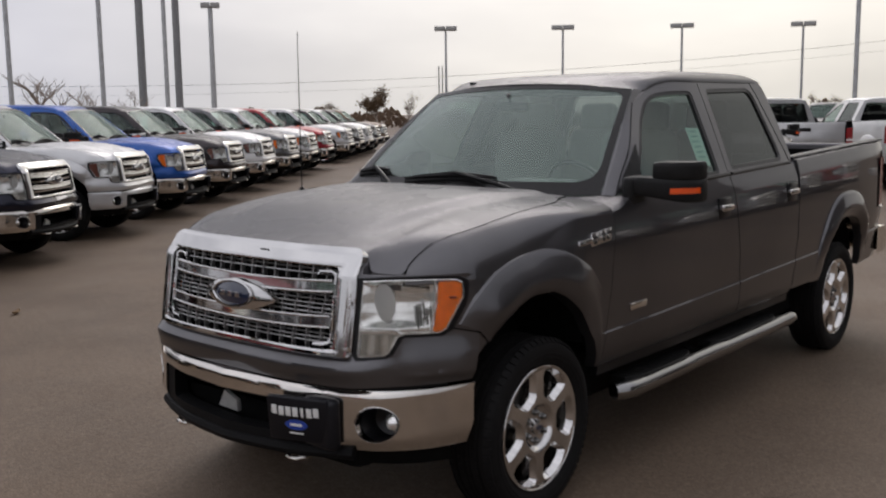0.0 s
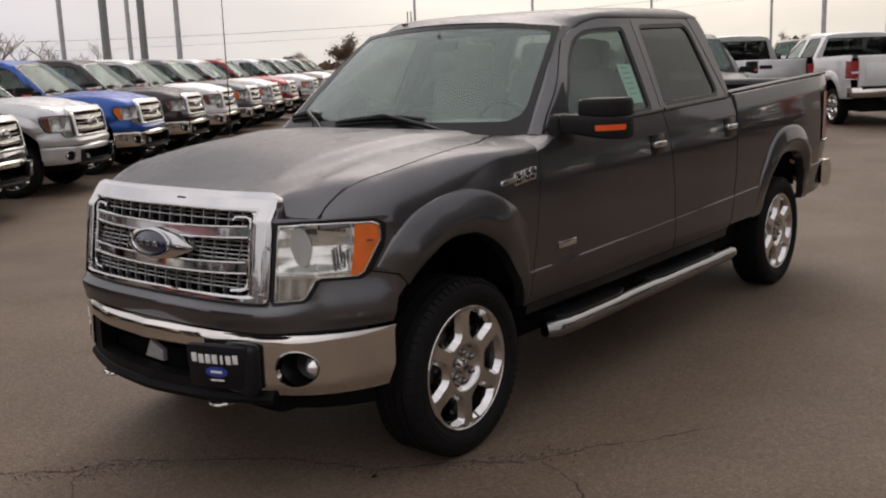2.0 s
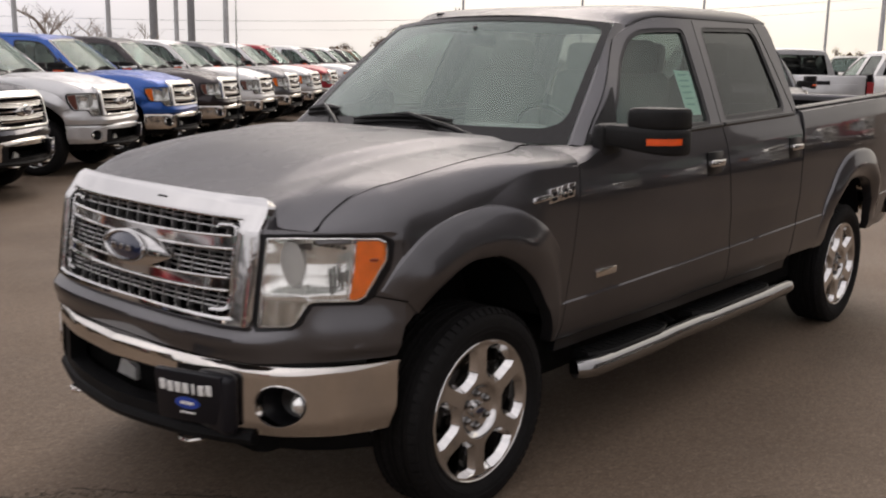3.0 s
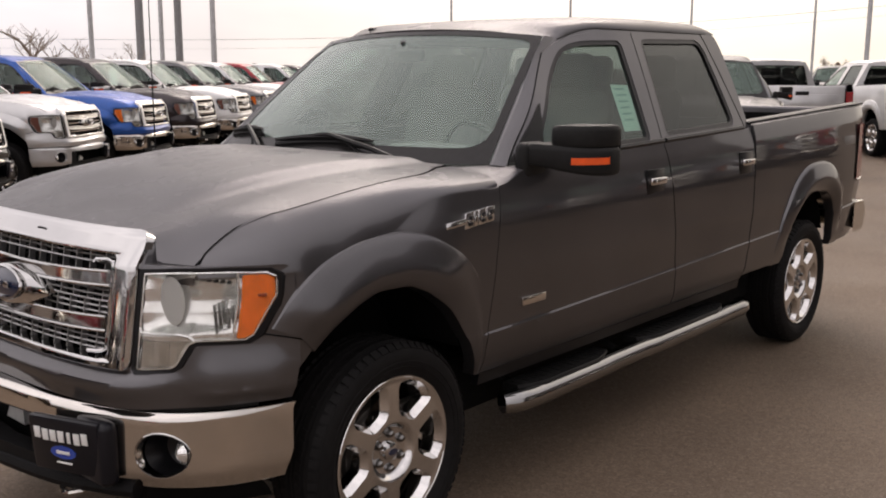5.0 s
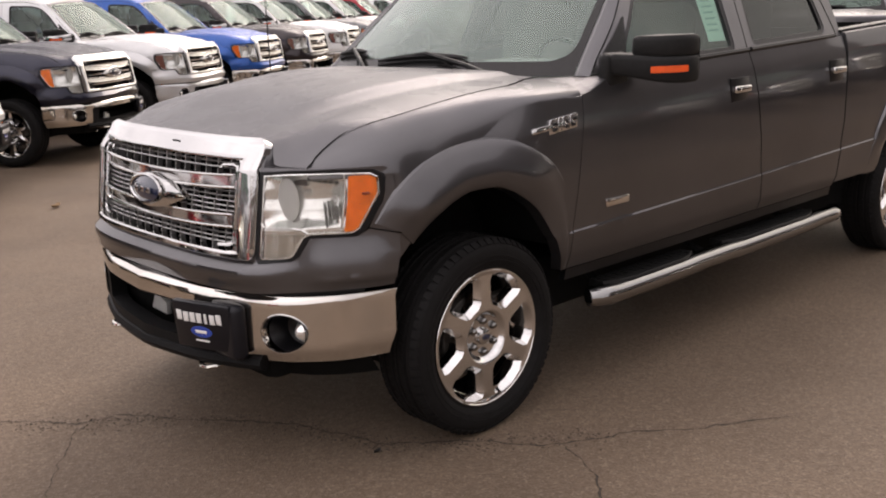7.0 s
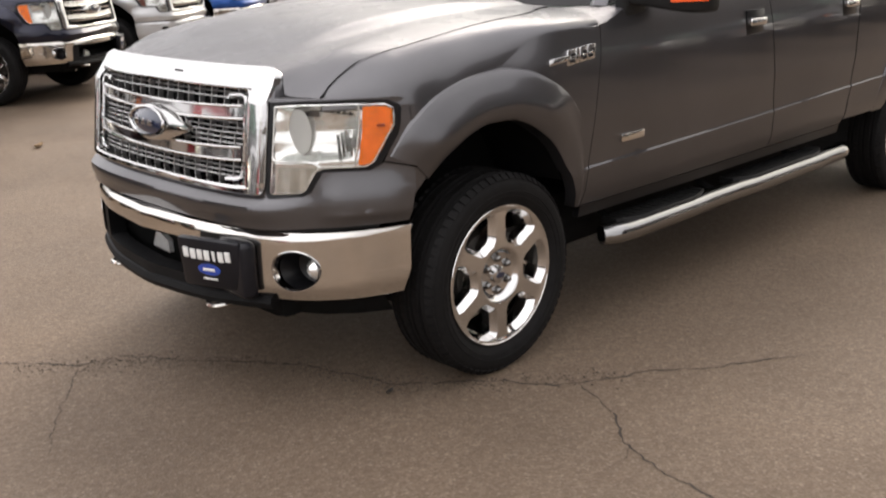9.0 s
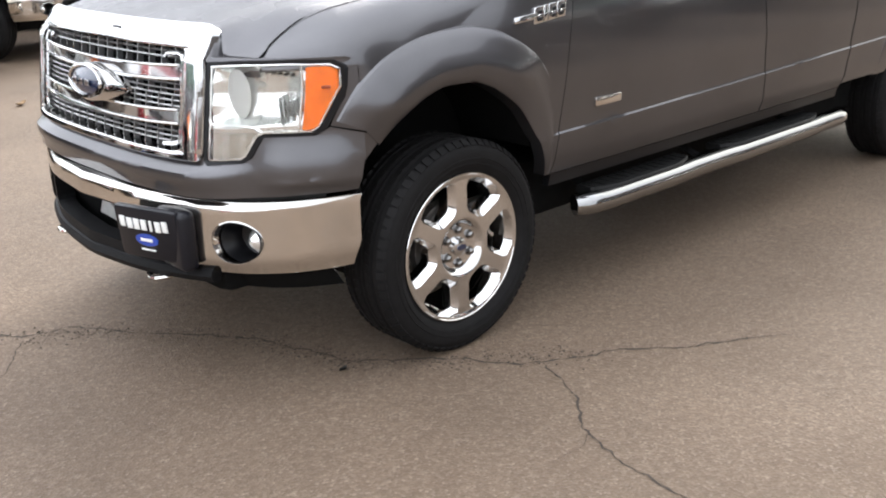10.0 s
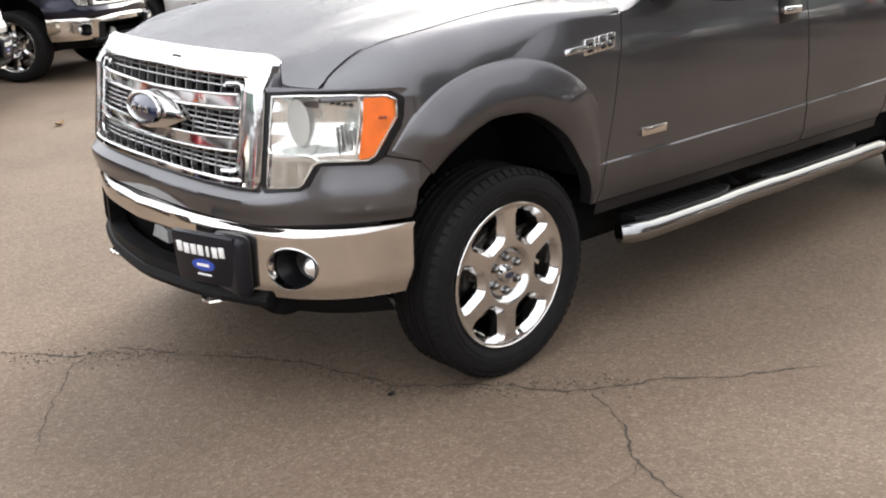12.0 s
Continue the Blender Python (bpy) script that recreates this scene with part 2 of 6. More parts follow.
WINDSHIELD = glass_material("windshield_glass", (0.82, 0.95, 0.88), gloss=1.5, haze=0.15)
# same pane with its reflection turned down, so the parked trucks look less white
PARKED_WINDSHIELD = glass_material("parked_windshield_glass", (0.60, 0.74, 0.67), gloss=0.38, haze=0.16)
SIDE_GLASS = glass_material("green_side_glass", (0.50, 0.69, 0.61), gloss=0.9, haze=0.04)
PRIVACY_GLASS = glass_material("privacy_glass", (0.16, 0.165, 0.17), gloss=0.85, haze=0.0)
INTERIOR = material("grey_cabin_trim", (0.30, 0.31, 0.30), rough=0.8, grain=0.06, grain_scale=5)
SEAT_CLOTH = material("seat_cloth", (0.16, 0.165, 0.16), rough=0.95, grain=0.08, grain_scale=12)
PAPER = material("window_sticker_paper", (0.75, 0.85, 0.80), rough=0.7, grain=0.04)
PAPER_INK = material("sticker_print", (0.45, 0.55, 0.52), rough=0.7, grain=0.05)
PLATE_BLACK = material("plate_black", (0.008, 0.008, 0.011), rough=0.3, spec=0.25, coat=0.1, grain=0.1)
WHITE_INK = material("plate_white_print", (0.78, 0.78, 0.76), rough=0.4, grain=0.04)
BLUE_INK = material("blue_oval_enamel", (0.02, 0.06, 0.34), rough=0.25, coat=0.8, grain=0.06)
NAVY_ENAMEL = material("navy_emblem_enamel", (0.012, 0.02, 0.05), rough=0.2, coat=1.0, grain=0.08)
RIM_CHROME = material("rim_chrome", (0.72, 0.71, 0.70), rough=0.09, metal=1.0, grain=0.04, grain_scale=8.0, rough_var=0.04)
LUG_METAL = material("lug_nut_chrome", (0.22, 0.215, 0.21), rough=0.2, metal=1.0, grain=0.05)

# ---- shape tools ----
from mathutils.geometry import tessellate_polygon


class Geo:
    """Collects vertices and faces of one mesh."""

    def __init__(self):
        self.v, self.f = [], []

    def add(self, verts, faces, m=None):
        k = len(self.v)
        self.v += [tuple(m @ Vector(p)) if m else tuple(p) for p in verts]
        self.f += [tuple(i + k for i in q) for q in faces]

    def grid(self, rows, out=None, wrap=False):
        """rows: list of equal-long lists of points. out: a direction that the faces look towards."""
        nu, nv = len(rows), len(rows[0])
        verts = [p for r in rows for p in r]
        faces = []
        for i in range(nu - 1):
            for j in range(nv if wrap else nv - 1):
                a, b = i * nv + j, i * nv + (j + 1) % nv
                faces.append((a, b, b + nv, a + nv))
        self.add(verts, turn_out(verts, faces, out))

    def skirt(self, loop, loop2, closed=True):
        n = len(loop)
        faces = [(i, (i + 1) % n, n + (i + 1) % n, n + i) for i in range(n if closed else n - 1)]
        self.add(list(loop) + list(loop2), faces)

    def box(self, c, s, r=0.0, m=None, segs=2):
        bm = bmesh.new()
        bmesh.ops.create_cube(bm, size=1.0)
        for v in bm.verts:
            v.co = Vector((v.co.x * s[0], v.co.y * s[1], v.co.z * s[2]))
        if r:
            bmesh.ops.bevel(bm, geom=bm.edges[:] + bm.verts[:], offset=r, segments=segs, profile=0.5, affect="EDGES")
        place = Matrix.Translation(c) @ (m or Matrix())
        bm.verts.index_update()
        self.add([place @ v.co for v in bm.verts], [[v.index for v in f.verts] for f in bm.faces])
        bm.free()

    def lathe(self, profile, n, centre=(0, 0, 0), axis="y", closed=False):
        """profile: (radius, along) pairs, turned round an axis."""
        rows = []
        for k in range(n):
            a = 2 * math.pi * k / n
            ca, sa = math.cos(a), math.sin(a)
            row = []
            for r, h in profile:
                p = {"y": (r * ca, h, r * sa), "z": (r * ca, r * sa, h), "x": (h, r * ca, r * sa)}[axis]
                row.append((p[0] + centre[0], p[1] + centre[1], p[2] + centre[2]))
            rows.append(row)
        m = len(profile)
        faces = []
        for i in range(n):
            for j in range(m if closed else m - 1):
                a, b = i * m + j, i * m + (j + 1) % m
                c, d = ((i + 1) % n) * m + (j + 1) % m, ((i + 1) % n) * m + j
                faces.append((a, b, c, d))
        self.add([p for r in rows for p in r], faces)

    def tube(self, path, radius, n=8, caps=True, flat=1.0):
        path = [Vector(p) for p in path]
        rad = radius if isinstance(radius, (list, tuple)) else [radius] * len(path)
        rows = []
        for i, p in enumerate(path):
            t = (path[min(i + 1, len(path) - 1)] - path[max(i - 1, 0)]).normalized()
            side = t.cross(Vector((0, 0, 1)))
            if side.length < 1e-4:
                side = t.cross(Vector((0, 1, 0)))
            side.normalize()
            up = side.cross(t).normalized()
            rows.append([p + (side * math.cos(2 * math.pi * k / n) + up * math.sin(2 * math.pi * k / n) * flat) * rad[i] for k in range(n)])
        self.grid(rows, wrap=True)
        if caps:
            self.add(rows[0], [tuple(range(n))[::-1]])
            self.add(rows[-1], [tuple(range(n))])

    def mesh(self, name, mat, sharp=35):
        me = bpy.data.meshes.new(name)
        me.from_pydata(self.v, [], self.f)
        if name in ("bed_side", "bed_liner", "side_mirror"):
            bm = bmesh.new()
            bm.from_mesh(me)
            bmesh.ops.remove_doubles(bm, verts=bm.verts, dist=3e-6)
            bm.to_mesh(me)
            bm.free()
        me.materials.append(mat)
        me.shade_smooth()
        me.set_sharp_from_angle(angle=radians(sharp))
        return me


def turn_out(verts, faces, out):
    if out is None:
        return faces
    o, tot = Vector(out), 0.0
    for q in faces[:: max(1, len(faces) // 60)]:
        a, b, c = (Vector(verts[q[k]]) for k in (0, 1, 2))
        tot += (b - a).cross(c - a).dot(o)
    return faces if tot >= 0 else [tuple(reversed(q)) for q in faces]


def part(name, geo, mat, parent, label="", sharp=35):
    ob = new(name, geo.mesh(name, mat, sharp))
    ob.parent = parent
    if label:
        tagged(ob, label)
    return ob


def thing(name, label, category, group="", m=None):
    ob = new(name)
    ob.empty_display_size = 0.2
    if m is not None:
        ob.matrix_basis = m
    return tagged(ob, label, category, group)


def curve(*pairs):
    """A smooth monotone curve through (x, y) pairs."""
    xs = [p[0] for p in pairs]
    ys = [p[1] for p in pairs]
    d = [(ys[i + 1] - ys[i]) / (xs[i + 1] - xs[i]) for i in range(len(xs) - 1)]
    t = [d[0]] + [0.0 if d[i] * d[i + 1] <= 0 else 2 * d[i] * d[i + 1] / (d[i] + d[i + 1]) for i in range(len(d) - 1)] + [d[-1]]

    def f(x):
        if x <= xs[0]:
            return ys[0]
        if x >= xs[-1]:
            return ys[-1]
        i = max(k for k in range(len(xs) - 1) if xs[k] <= x)
        h = xs[i + 1] - xs[i]
        u = (x - xs[i]) / h
        return ys[i] * (1 + 2 * u) * (1 - u) ** 2 + t[i] * h * u * (1 - u) ** 2 + ys[i + 1] * u * u * (3 - 2 * u) + t[i + 1] * h * u * u * (u - 1)

    return f


def span(a, b, n):
    return [a + (b - a) * i / (n - 1) for i in range(n)]


def smooth(a, b, x):
    u = min(1.0, max(0.0, (x - a) / (b - a)))
    return u * u * (3 - 2 * u)


def rounded(poly, r, n=4):
    """A polygon of (u, v) with its corners rounded. r: one radius or one for each corner."""
    res = []
    k = len(poly)
    rs = r if isinstance(r, (list, tuple)) else [r] * k
    for i in range(k):
        p, a, b = Vector(poly[i]), Vector(poly[i - 1]), Vector(poly[(i + 1) % k])
        da, db = a - p, b - p
        q = min(rs[i], da.length * 0.48, db.length * 0.48)
        if q <= 1e-5:
            res.append(tuple(p))
            continue
        s, e = p + da.normalized() * q, p + db.normalized() * q
        for j in range(n + 1):
            u = j / n
            res.append(tuple(s * (1 - u) ** 2 + p * 2 * u * (1 - u) + e * u * u))
    return res


def grown(poly, d):
    """A polygon moved outwards by d (or inwards, for a negative d)."""
    k = len(poly)
    area = sum(poly[i][0] * poly[(i + 1) % k][1] - poly[(i + 1) % k][0] * poly[i][1] for i in range(k))
    sg = 1 if area > 0 else -1
    res = []
    for i in range(k):
        p, a, b = Vector(poly[i]), Vector(poly[i - 1]), Vector(poly[(i + 1) % k])
        e1, e2 = (p - a), (b - p)
        if e1.length < 1e-7 or e2.length < 1e-7:
            e1 = e2 = b - a
        n1 = Vector((e1.y, -e1.x)).normalized() * sg
        n2 = Vector((e2.y, -e2.x)).normalized() * sg
        nn = n1 + n2
        nn = nn / max(0.35, nn.length_squared) * 2 if nn.length > 1e-6 else n1
        if nn.length > 2.0:
            nn = nn.normalized() * 2.0
        res.append(tuple(p + nn * d))
    return res


def dense(poly, step):
    res = []
    for i in range(len(poly)):
        a, b = Vector(poly[i]), Vector(poly[(i + 1) % len(poly)])
        n = max(1, int((b - a).length / step))
        res += [tuple(a.lerp(b, j / n)) for j in range(n)]
    return res


def patch(geo, outline, holes, fn, step=0.06, out=None, depth=None, hole_depth=None):
    """A flat polygon with holes, cut finely and carried onto a surface by fn(u, v, depth). depth, hole_depth: returned edges."""
    loops = [outline] + list(holes)
    flat = [Vector((p[0], p[1], 0)) for lp in loops for p in lp]
    tris = tessellate_polygon([[Vector((p[0], p[1], 0)) for p in lp] for lp in loops])
    bm = bmesh.new()
    vs = [bm.verts.new(p) for p in flat]
    for t in tris:
        try:
            bm.faces.new([vs[i] for i in t])
        except ValueError:
            pass
    for ax in (0, 1):
        lo, hi = min(p[ax] for p in outline), max(p[ax] for p in outline)
        n = int((hi - lo) / step)
        for k in range(1, n + 1):
            c = [0, 0, 0]
            c[ax] = lo + (hi - lo) * k / (n + 1) + 1e-5
            no = [0, 0, 0]
            no[ax] = 1
            bmesh.ops.bisect_plane(bm, geom=bm.verts[:] + bm.edges[:] + bm.faces[:], plane_co=c, plane_no=no)
    bm.verts.index_update()
    verts = [fn(v.co.x, v.co.y, 0.0) for v in bm.verts]
    faces = [tuple(v.index for v in f.verts) for f in bm.faces]
    bm.free()
    geo.add(verts, turn_out(verts, faces, out))
    for lps, dp in (([outline], depth), (holes, hole_depth)):
        if dp:
            for lp in lps:
                lp = dense(lp, step)
                geo.skirt([fn(u, v, 0.0) for u, v in lp], [fn(u, v, dp) for u, v in lp])

# ---- crew-cab pickup: x rearward from the front axle, y to the passenger side, z up ----
HALF_WIDTH = curve((-0.66, 0.74), (-0.60, 0.785), (-0.454, 0.872), (-0.35, 0.912), (-0.2, 0.942), (0.0, 0.955), (0.43, 0.968), (1.0, 0.980), (2.7, 0.982), (3.9, 0.980), (4.35, 0.966), (4.62, 0.93))
CAB_TUCK = curve((0.48, -0.085), (0.56, -0.05), (0.62, -0.026), (0.70, -0.014), (0.7270, -0.009), (0.7330, -0.0135), (0.82, -0.008), (0.95, 0.0), (1.12, 0.0), (1.22, -0.012), (1.30, -0.034), (1.36, -0.055), (1.42, -0.085))
BED_TUCK = curve((0.48, -0.085), (0.56, -0.05), (0.62, -0.026), (0.70, -0.014), (0.7270, -0.009), (0.7330, -0.0135), (0.82, -0.008), (0.95, 0.0), (1.15, 0.0), (1.30, -0.008), (1.36, -0.020), (1.395, -0.034), (1.415, -0.06))
AXLES = ((0.0, 0.382), (3.685, 0.382))
ARCH_W, ARCH_H, ARCH_P = 0.43, 0.565, 2.5


def arch_z(x, cx, cz=0.40):
    """Height of the wheel opening's edge at x (or nothing outside it)."""
    q = abs(x - cx) / ARCH_W
    return cz + ARCH_H * (1 - q ** ARCH_P) ** (1 / ARCH_P) if q < 1 else None


def stroke(*pts):
    """A smooth line through (x, z) points: from 0 at the first to 1 at the last."""
    k = [i / (len(pts) - 1) for i in range(len(pts))]
    fx, fz = curve(*zip(k, [p[0] for p in pts])), curve(*zip(k, [p[1] for p in pts]))
    return lambda u: (fx(u), fz(u))


# the front wheel opening: crease above the flare, its ridge, and its lower lip
CREASE = stroke((-0.475, 0.905), (-0.43, 0.978), (-0.37, 1.038), (-0.25, 1.100), (-0.12, 1.133), (0.01, 1.143), (0.115, 1.128), (0.225, 1.080), (0.335, 1.005), (0.405, 0.90), (0.438, 0.75), (0.443, 0.56))
RIDGE = stroke((-0.405, 0.872), (-0.365, 0.915), (-0.30, 0.957), (-0.19, 1.004), (-0.08, 1.026), (0.02, 1.029), (0.11, 1.008), (0.19, 0.975), (0.27, 0.922), (0.345, 0.82), (0.398, 0.70), (0.428, 0.56))
OPENING = stroke((-0.350, 0.815), (-0.325, 0.845), (-0.27, 0.893), (-0.18, 0.943), (-0.08, 0.967), (0.015, 0.966), (0.09, 0.943), (0.165, 0.900), (0.24, 0.845), (0.315, 0.755), (0.375, 0.665), (0.418, 0.56))


def opening_z(x):
    """Height of the front wheel opening's edge at x."""
    if x < -0.35:
        return 0.815 + 1.30 * (x + 0.35)
    lo, hi = 0.0, 1.0
    for _ in range(24):
        mid = (lo + hi) / 2
        lo, hi = (mid, hi) if OPENING(mid)[0] < x else (lo, mid)
    return OPENING(lo)[1]


def wheel_flare(root, s, cx, bed, paint_mat, q):
    """The raised lip round a wheel opening: a crisp upper crease, a band that looks up and a band turned in to the tyre."""
    g = Geo()
    rows = []
    n = int(72 * q)
    if bed:
        prof = [(1.305, -0.006), (1.300, 0.004), (1.285, 0.014), (1.26, 0.020), (1.20, 0.030), (1.15, 0.037), (1.12, 0.040), (1.09, 0.039), (1.05, 0.031), (1.02, 0.024), (1.00, 0.018), (0.985, 0.010), (0.98, -0.05)]
        for i in range(n + 1):
            th = math.pi * (0.02 + 0.96 * i / n)
            c, sn = -math.cos(th), math.sin(th)
            row = []
            for rho, d in prof:
                x = cx + rho * ARCH_W * math.copysign(abs(c) ** 0.8, c)
                z = 0.40 + rho * ARCH_H * sn ** 0.8
                fade = smooth(0.60, 0.92, z)
                z = max(z, 0.565)
                row.append((x, s * (side_y(x, z, bed) + (d * fade if d > 0 else d)), z))
            rows.append(row)
    else:
        for i in range(n + 1):
            u = i / n
            (xa, za), (xb, zb), (xc, zc) = CREASE(u), RIDGE(u), OPENING(u)
            head = 0.55 + 0.45 * smooth(0.0, 0.16, u)
            tail = 1 - smooth(0.62, 0.82, u)
            row = []
            for w, d in ((-0.04, -0.004), (0.0, 0.0015), (0.03, 0.010), (0.10, 0.014), (0.3, 0.021), (0.6, 0.029), (0.85, 0.034), (1.0, 0.034)):
                x, z = xa + (xb - xa) * w, za + (zb - za) * w
                k = head * (tail if w < 0.5 else 0.25 + 0.75 * tail)
                row.append((x, s * (side_y(x, z) + (d * k if d > 0 else d)), z))
            for w, d in ((0.2, 0.032), (0.6, 0.023), (0.9, 0.014), (1.0, 0.008), (1.06, -0.05)):
                x, z = xb + (xc - xb) * w, zb + (zc - zb) * w
                row.append((x, s * (side_y(x, z) + (d * head * (0.25 + 0.75 * tail) if d > 0 else d)), z))
            rows.append(row)
    g.grid(rows, out=(0, s, 0))
    part("wheel_flare", g, paint_mat, root, sharp=28)


def ledge_z(x):
    """Height of the ledge along the lower body, which climbs towards the tail."""
    return 0.717 + 0.021 * (min(max(x, 0.3), 4.6) - 0.5)


def side_y(x, z, bed=False):
    zz = z if bed else z - 0.03 * max(0.0, x - 0.73) * smooth(1.12, 1.30, z)
    zz -= (ledge_z(x) - 0.730) * smooth(0.60, 0.69, z) * (1 - smooth(0.83, 0.93, z))
    lean = 0.24 * max(0.0, z - 0.92) * smooth(-0.47, -0.22, x) * (1 - smooth(-0.10, 0.30, x)) if x < 0.3 else 0.0
    return HALF_WIDTH(x) + (BED_TUCK if bed else CAB_TUCK)(zz) - lean


BUMPER_X = curve((0.0, -0.945), (0.3, -0.910), (0.49, -0.857), (0.62, -0.805), (0.70, -0.757), (0.80, -0.648), (0.86, -0.533), (0.893, -0.428))


def nose_x(y, z):
    """The slanting, bowed front of the body."""
    a = abs(y)
    slant = 1 - 0.92 * smooth(0.60, 0.88, a)
    lip = (0.042 * smooth(0.800, 0.756, z) - 0.012 * smooth(0.748, 0.69, z)) * (1 - smooth(0.56, 0.78, a))
    return -0.832 + 0.06 * a * a + 0.33 * a ** 4 + 1.90 * max(0.0, a - 0.6) ** 2 + (0.16 * (max(z, 0.79) - 0.98) + 0.62 * max(0.0, z - 1.10)) * slant - lip


def hood_front(y):
    a = abs(y)
    z = 1.183 - 0.072 * smooth(0.565, 0.64, a) - 0.012 * smooth(0.64, 0.80, a)
    return nose_x(y, z) + 0.020, z


def hood_edge(x):
    return 0.745 + 0.040 * smooth(-0.66, -0.15, x) - 0.085 * smooth(0.26, 0.53, x) - 0.022 * smooth(-0.68, -0.60, x) * (1 - smooth(-0.50, -0.30, x))


def hood_point(u, y):
    xs, zs = hood_front(y)
    xc = 0.43 + 0.11 * (abs(y) / 0.8) ** 2
    zc = 1.331 - 0.022 * (abs(y) / 0.8) ** 3
    x = xs + (xc - xs) * u
    k = 1 - (1 - u) ** 2.3
    drop = (1.183 - zs) * (1 - min(1.0, u / 0.20)) ** 1.7
    dome_w = 0.40 + 0.16 * u
    dome = 0.026 * (1 - smooth(dome_w - 0.02, dome_w + 0.06, abs(y))) * smooth(0.05, 0.40, u) * (1 - 0.45 * smooth(0.70, 1.0, u))
    return x, y, 1.183 + (zc - 1.183) * k - drop + dome


def hood_z(x, y):
    xs, _ = hood_front(y)
    xc = 0.43 + 0.11 * (abs(y) / 0.8) ** 2
    return hood_point(min(1.0, max(0.0, (x - xs) / (xc - xs))), y)[2]


def belt_z(x):
    return 1.318 + 0.028 * (x - 0.73)


def door_crest(x):
    """Height of the doors' upper edge, which falls towards the cowl."""
    return belt_z(x) - 0.055 * smooth(0.74, 0.50, x)


def glass_y(x, z):
    """Half-width of the leaning side windows' plane."""
    return 0.945 - 0.445 * (z - 1.33) - 0.06 * (z - 1.33) ** 2 - 0.20 * max(0.0, z - 1.33) * smooth(1.85, 0.85, x) - 0.075 * smooth(1.02, 0.66, x) * smooth(1.70, 1.33, z)


ROOF_MID = curve((1.10, 1.850), (1.2, 1.870), (1.4, 1.902), (1.75, 1.926), (2.2, 1.936), (2.6, 1.934), (2.70, 1.922), (2.765, 1.880))


def roof_edge(x):
    """Half-width and height of the roof's side gutter."""
    z = 1.778 + 0.082 * smooth(1.10, 1.60, x) + 0.004 * smooth(1.6, 2.8, x)
    return glass_y(x, z) - 0.004, z


def gap_front(z):
    return 0.455 + 0.12 * max(0.0, z - 0.70)


def gap_mid(z):
    return 1.885 - 0.20 * (z - 0.75) if z < 1.33 else 1.769 + 0.16 * (z - 1.33)


GAP_REAR = 2.725
TAIL_X = 4.58
LAMP = [(0.618, 1.086), (0.70, 1.091), (0.80, 1.089), (0.860, 1.083), (0.874, 1.068), (0.875, 1.010), (0.866, 0.978), (0.842, 0.892), (0.828, 0.876), (0.750, 0.880), (0.737, 0.872), (0.716, 0.814), (0.704, 0.803), (0.626, 0.799), (0.618, 0.807)]


def side_sheet(geo, s, xa, xb, zlo, zhi, nx, nz, yfn, ret=0.03):
    """A panel of the body's side, between two cut lines, with turned-in edges."""
    rows = []
    for i in range(nx):
        u = i / (nx - 1)
        col = []
        x0 = xa(1.0) + (xb(1.0) - xa(1.0)) * u
        lo, hi = zlo(x0), zhi(x0)
        zs = span(lo, hi, nz)
        if nz > 20 and lo < 0.68 and hi > 1.0:
            # keep the ledge along the lower body crisp
            c = ledge_z(x0)
            j = min(range(nz), key=lambda i: abs(zs[i] - c))
            zs[j - 2:j + 2] = [c - 0.0075, c - 0.0032, c + 0.0032, c + 0.0075]
        for z in zs:
            x = xa(z) + (xb(z) - xa(z)) * u
            col.append((x, s * yfn(x, z), z))
        rows.append(col)
    geo.grid(rows, out=(0, s, 0))
    loop = [r[0] for r in rows] + rows[-1][1:] + [r[-1] for r in rows[::-1]][1:] + rows[0][::-1][1:-1]
    geo.skirt(loop, [(p[0], p[1] - s * ret, p[2]) for p in loop])


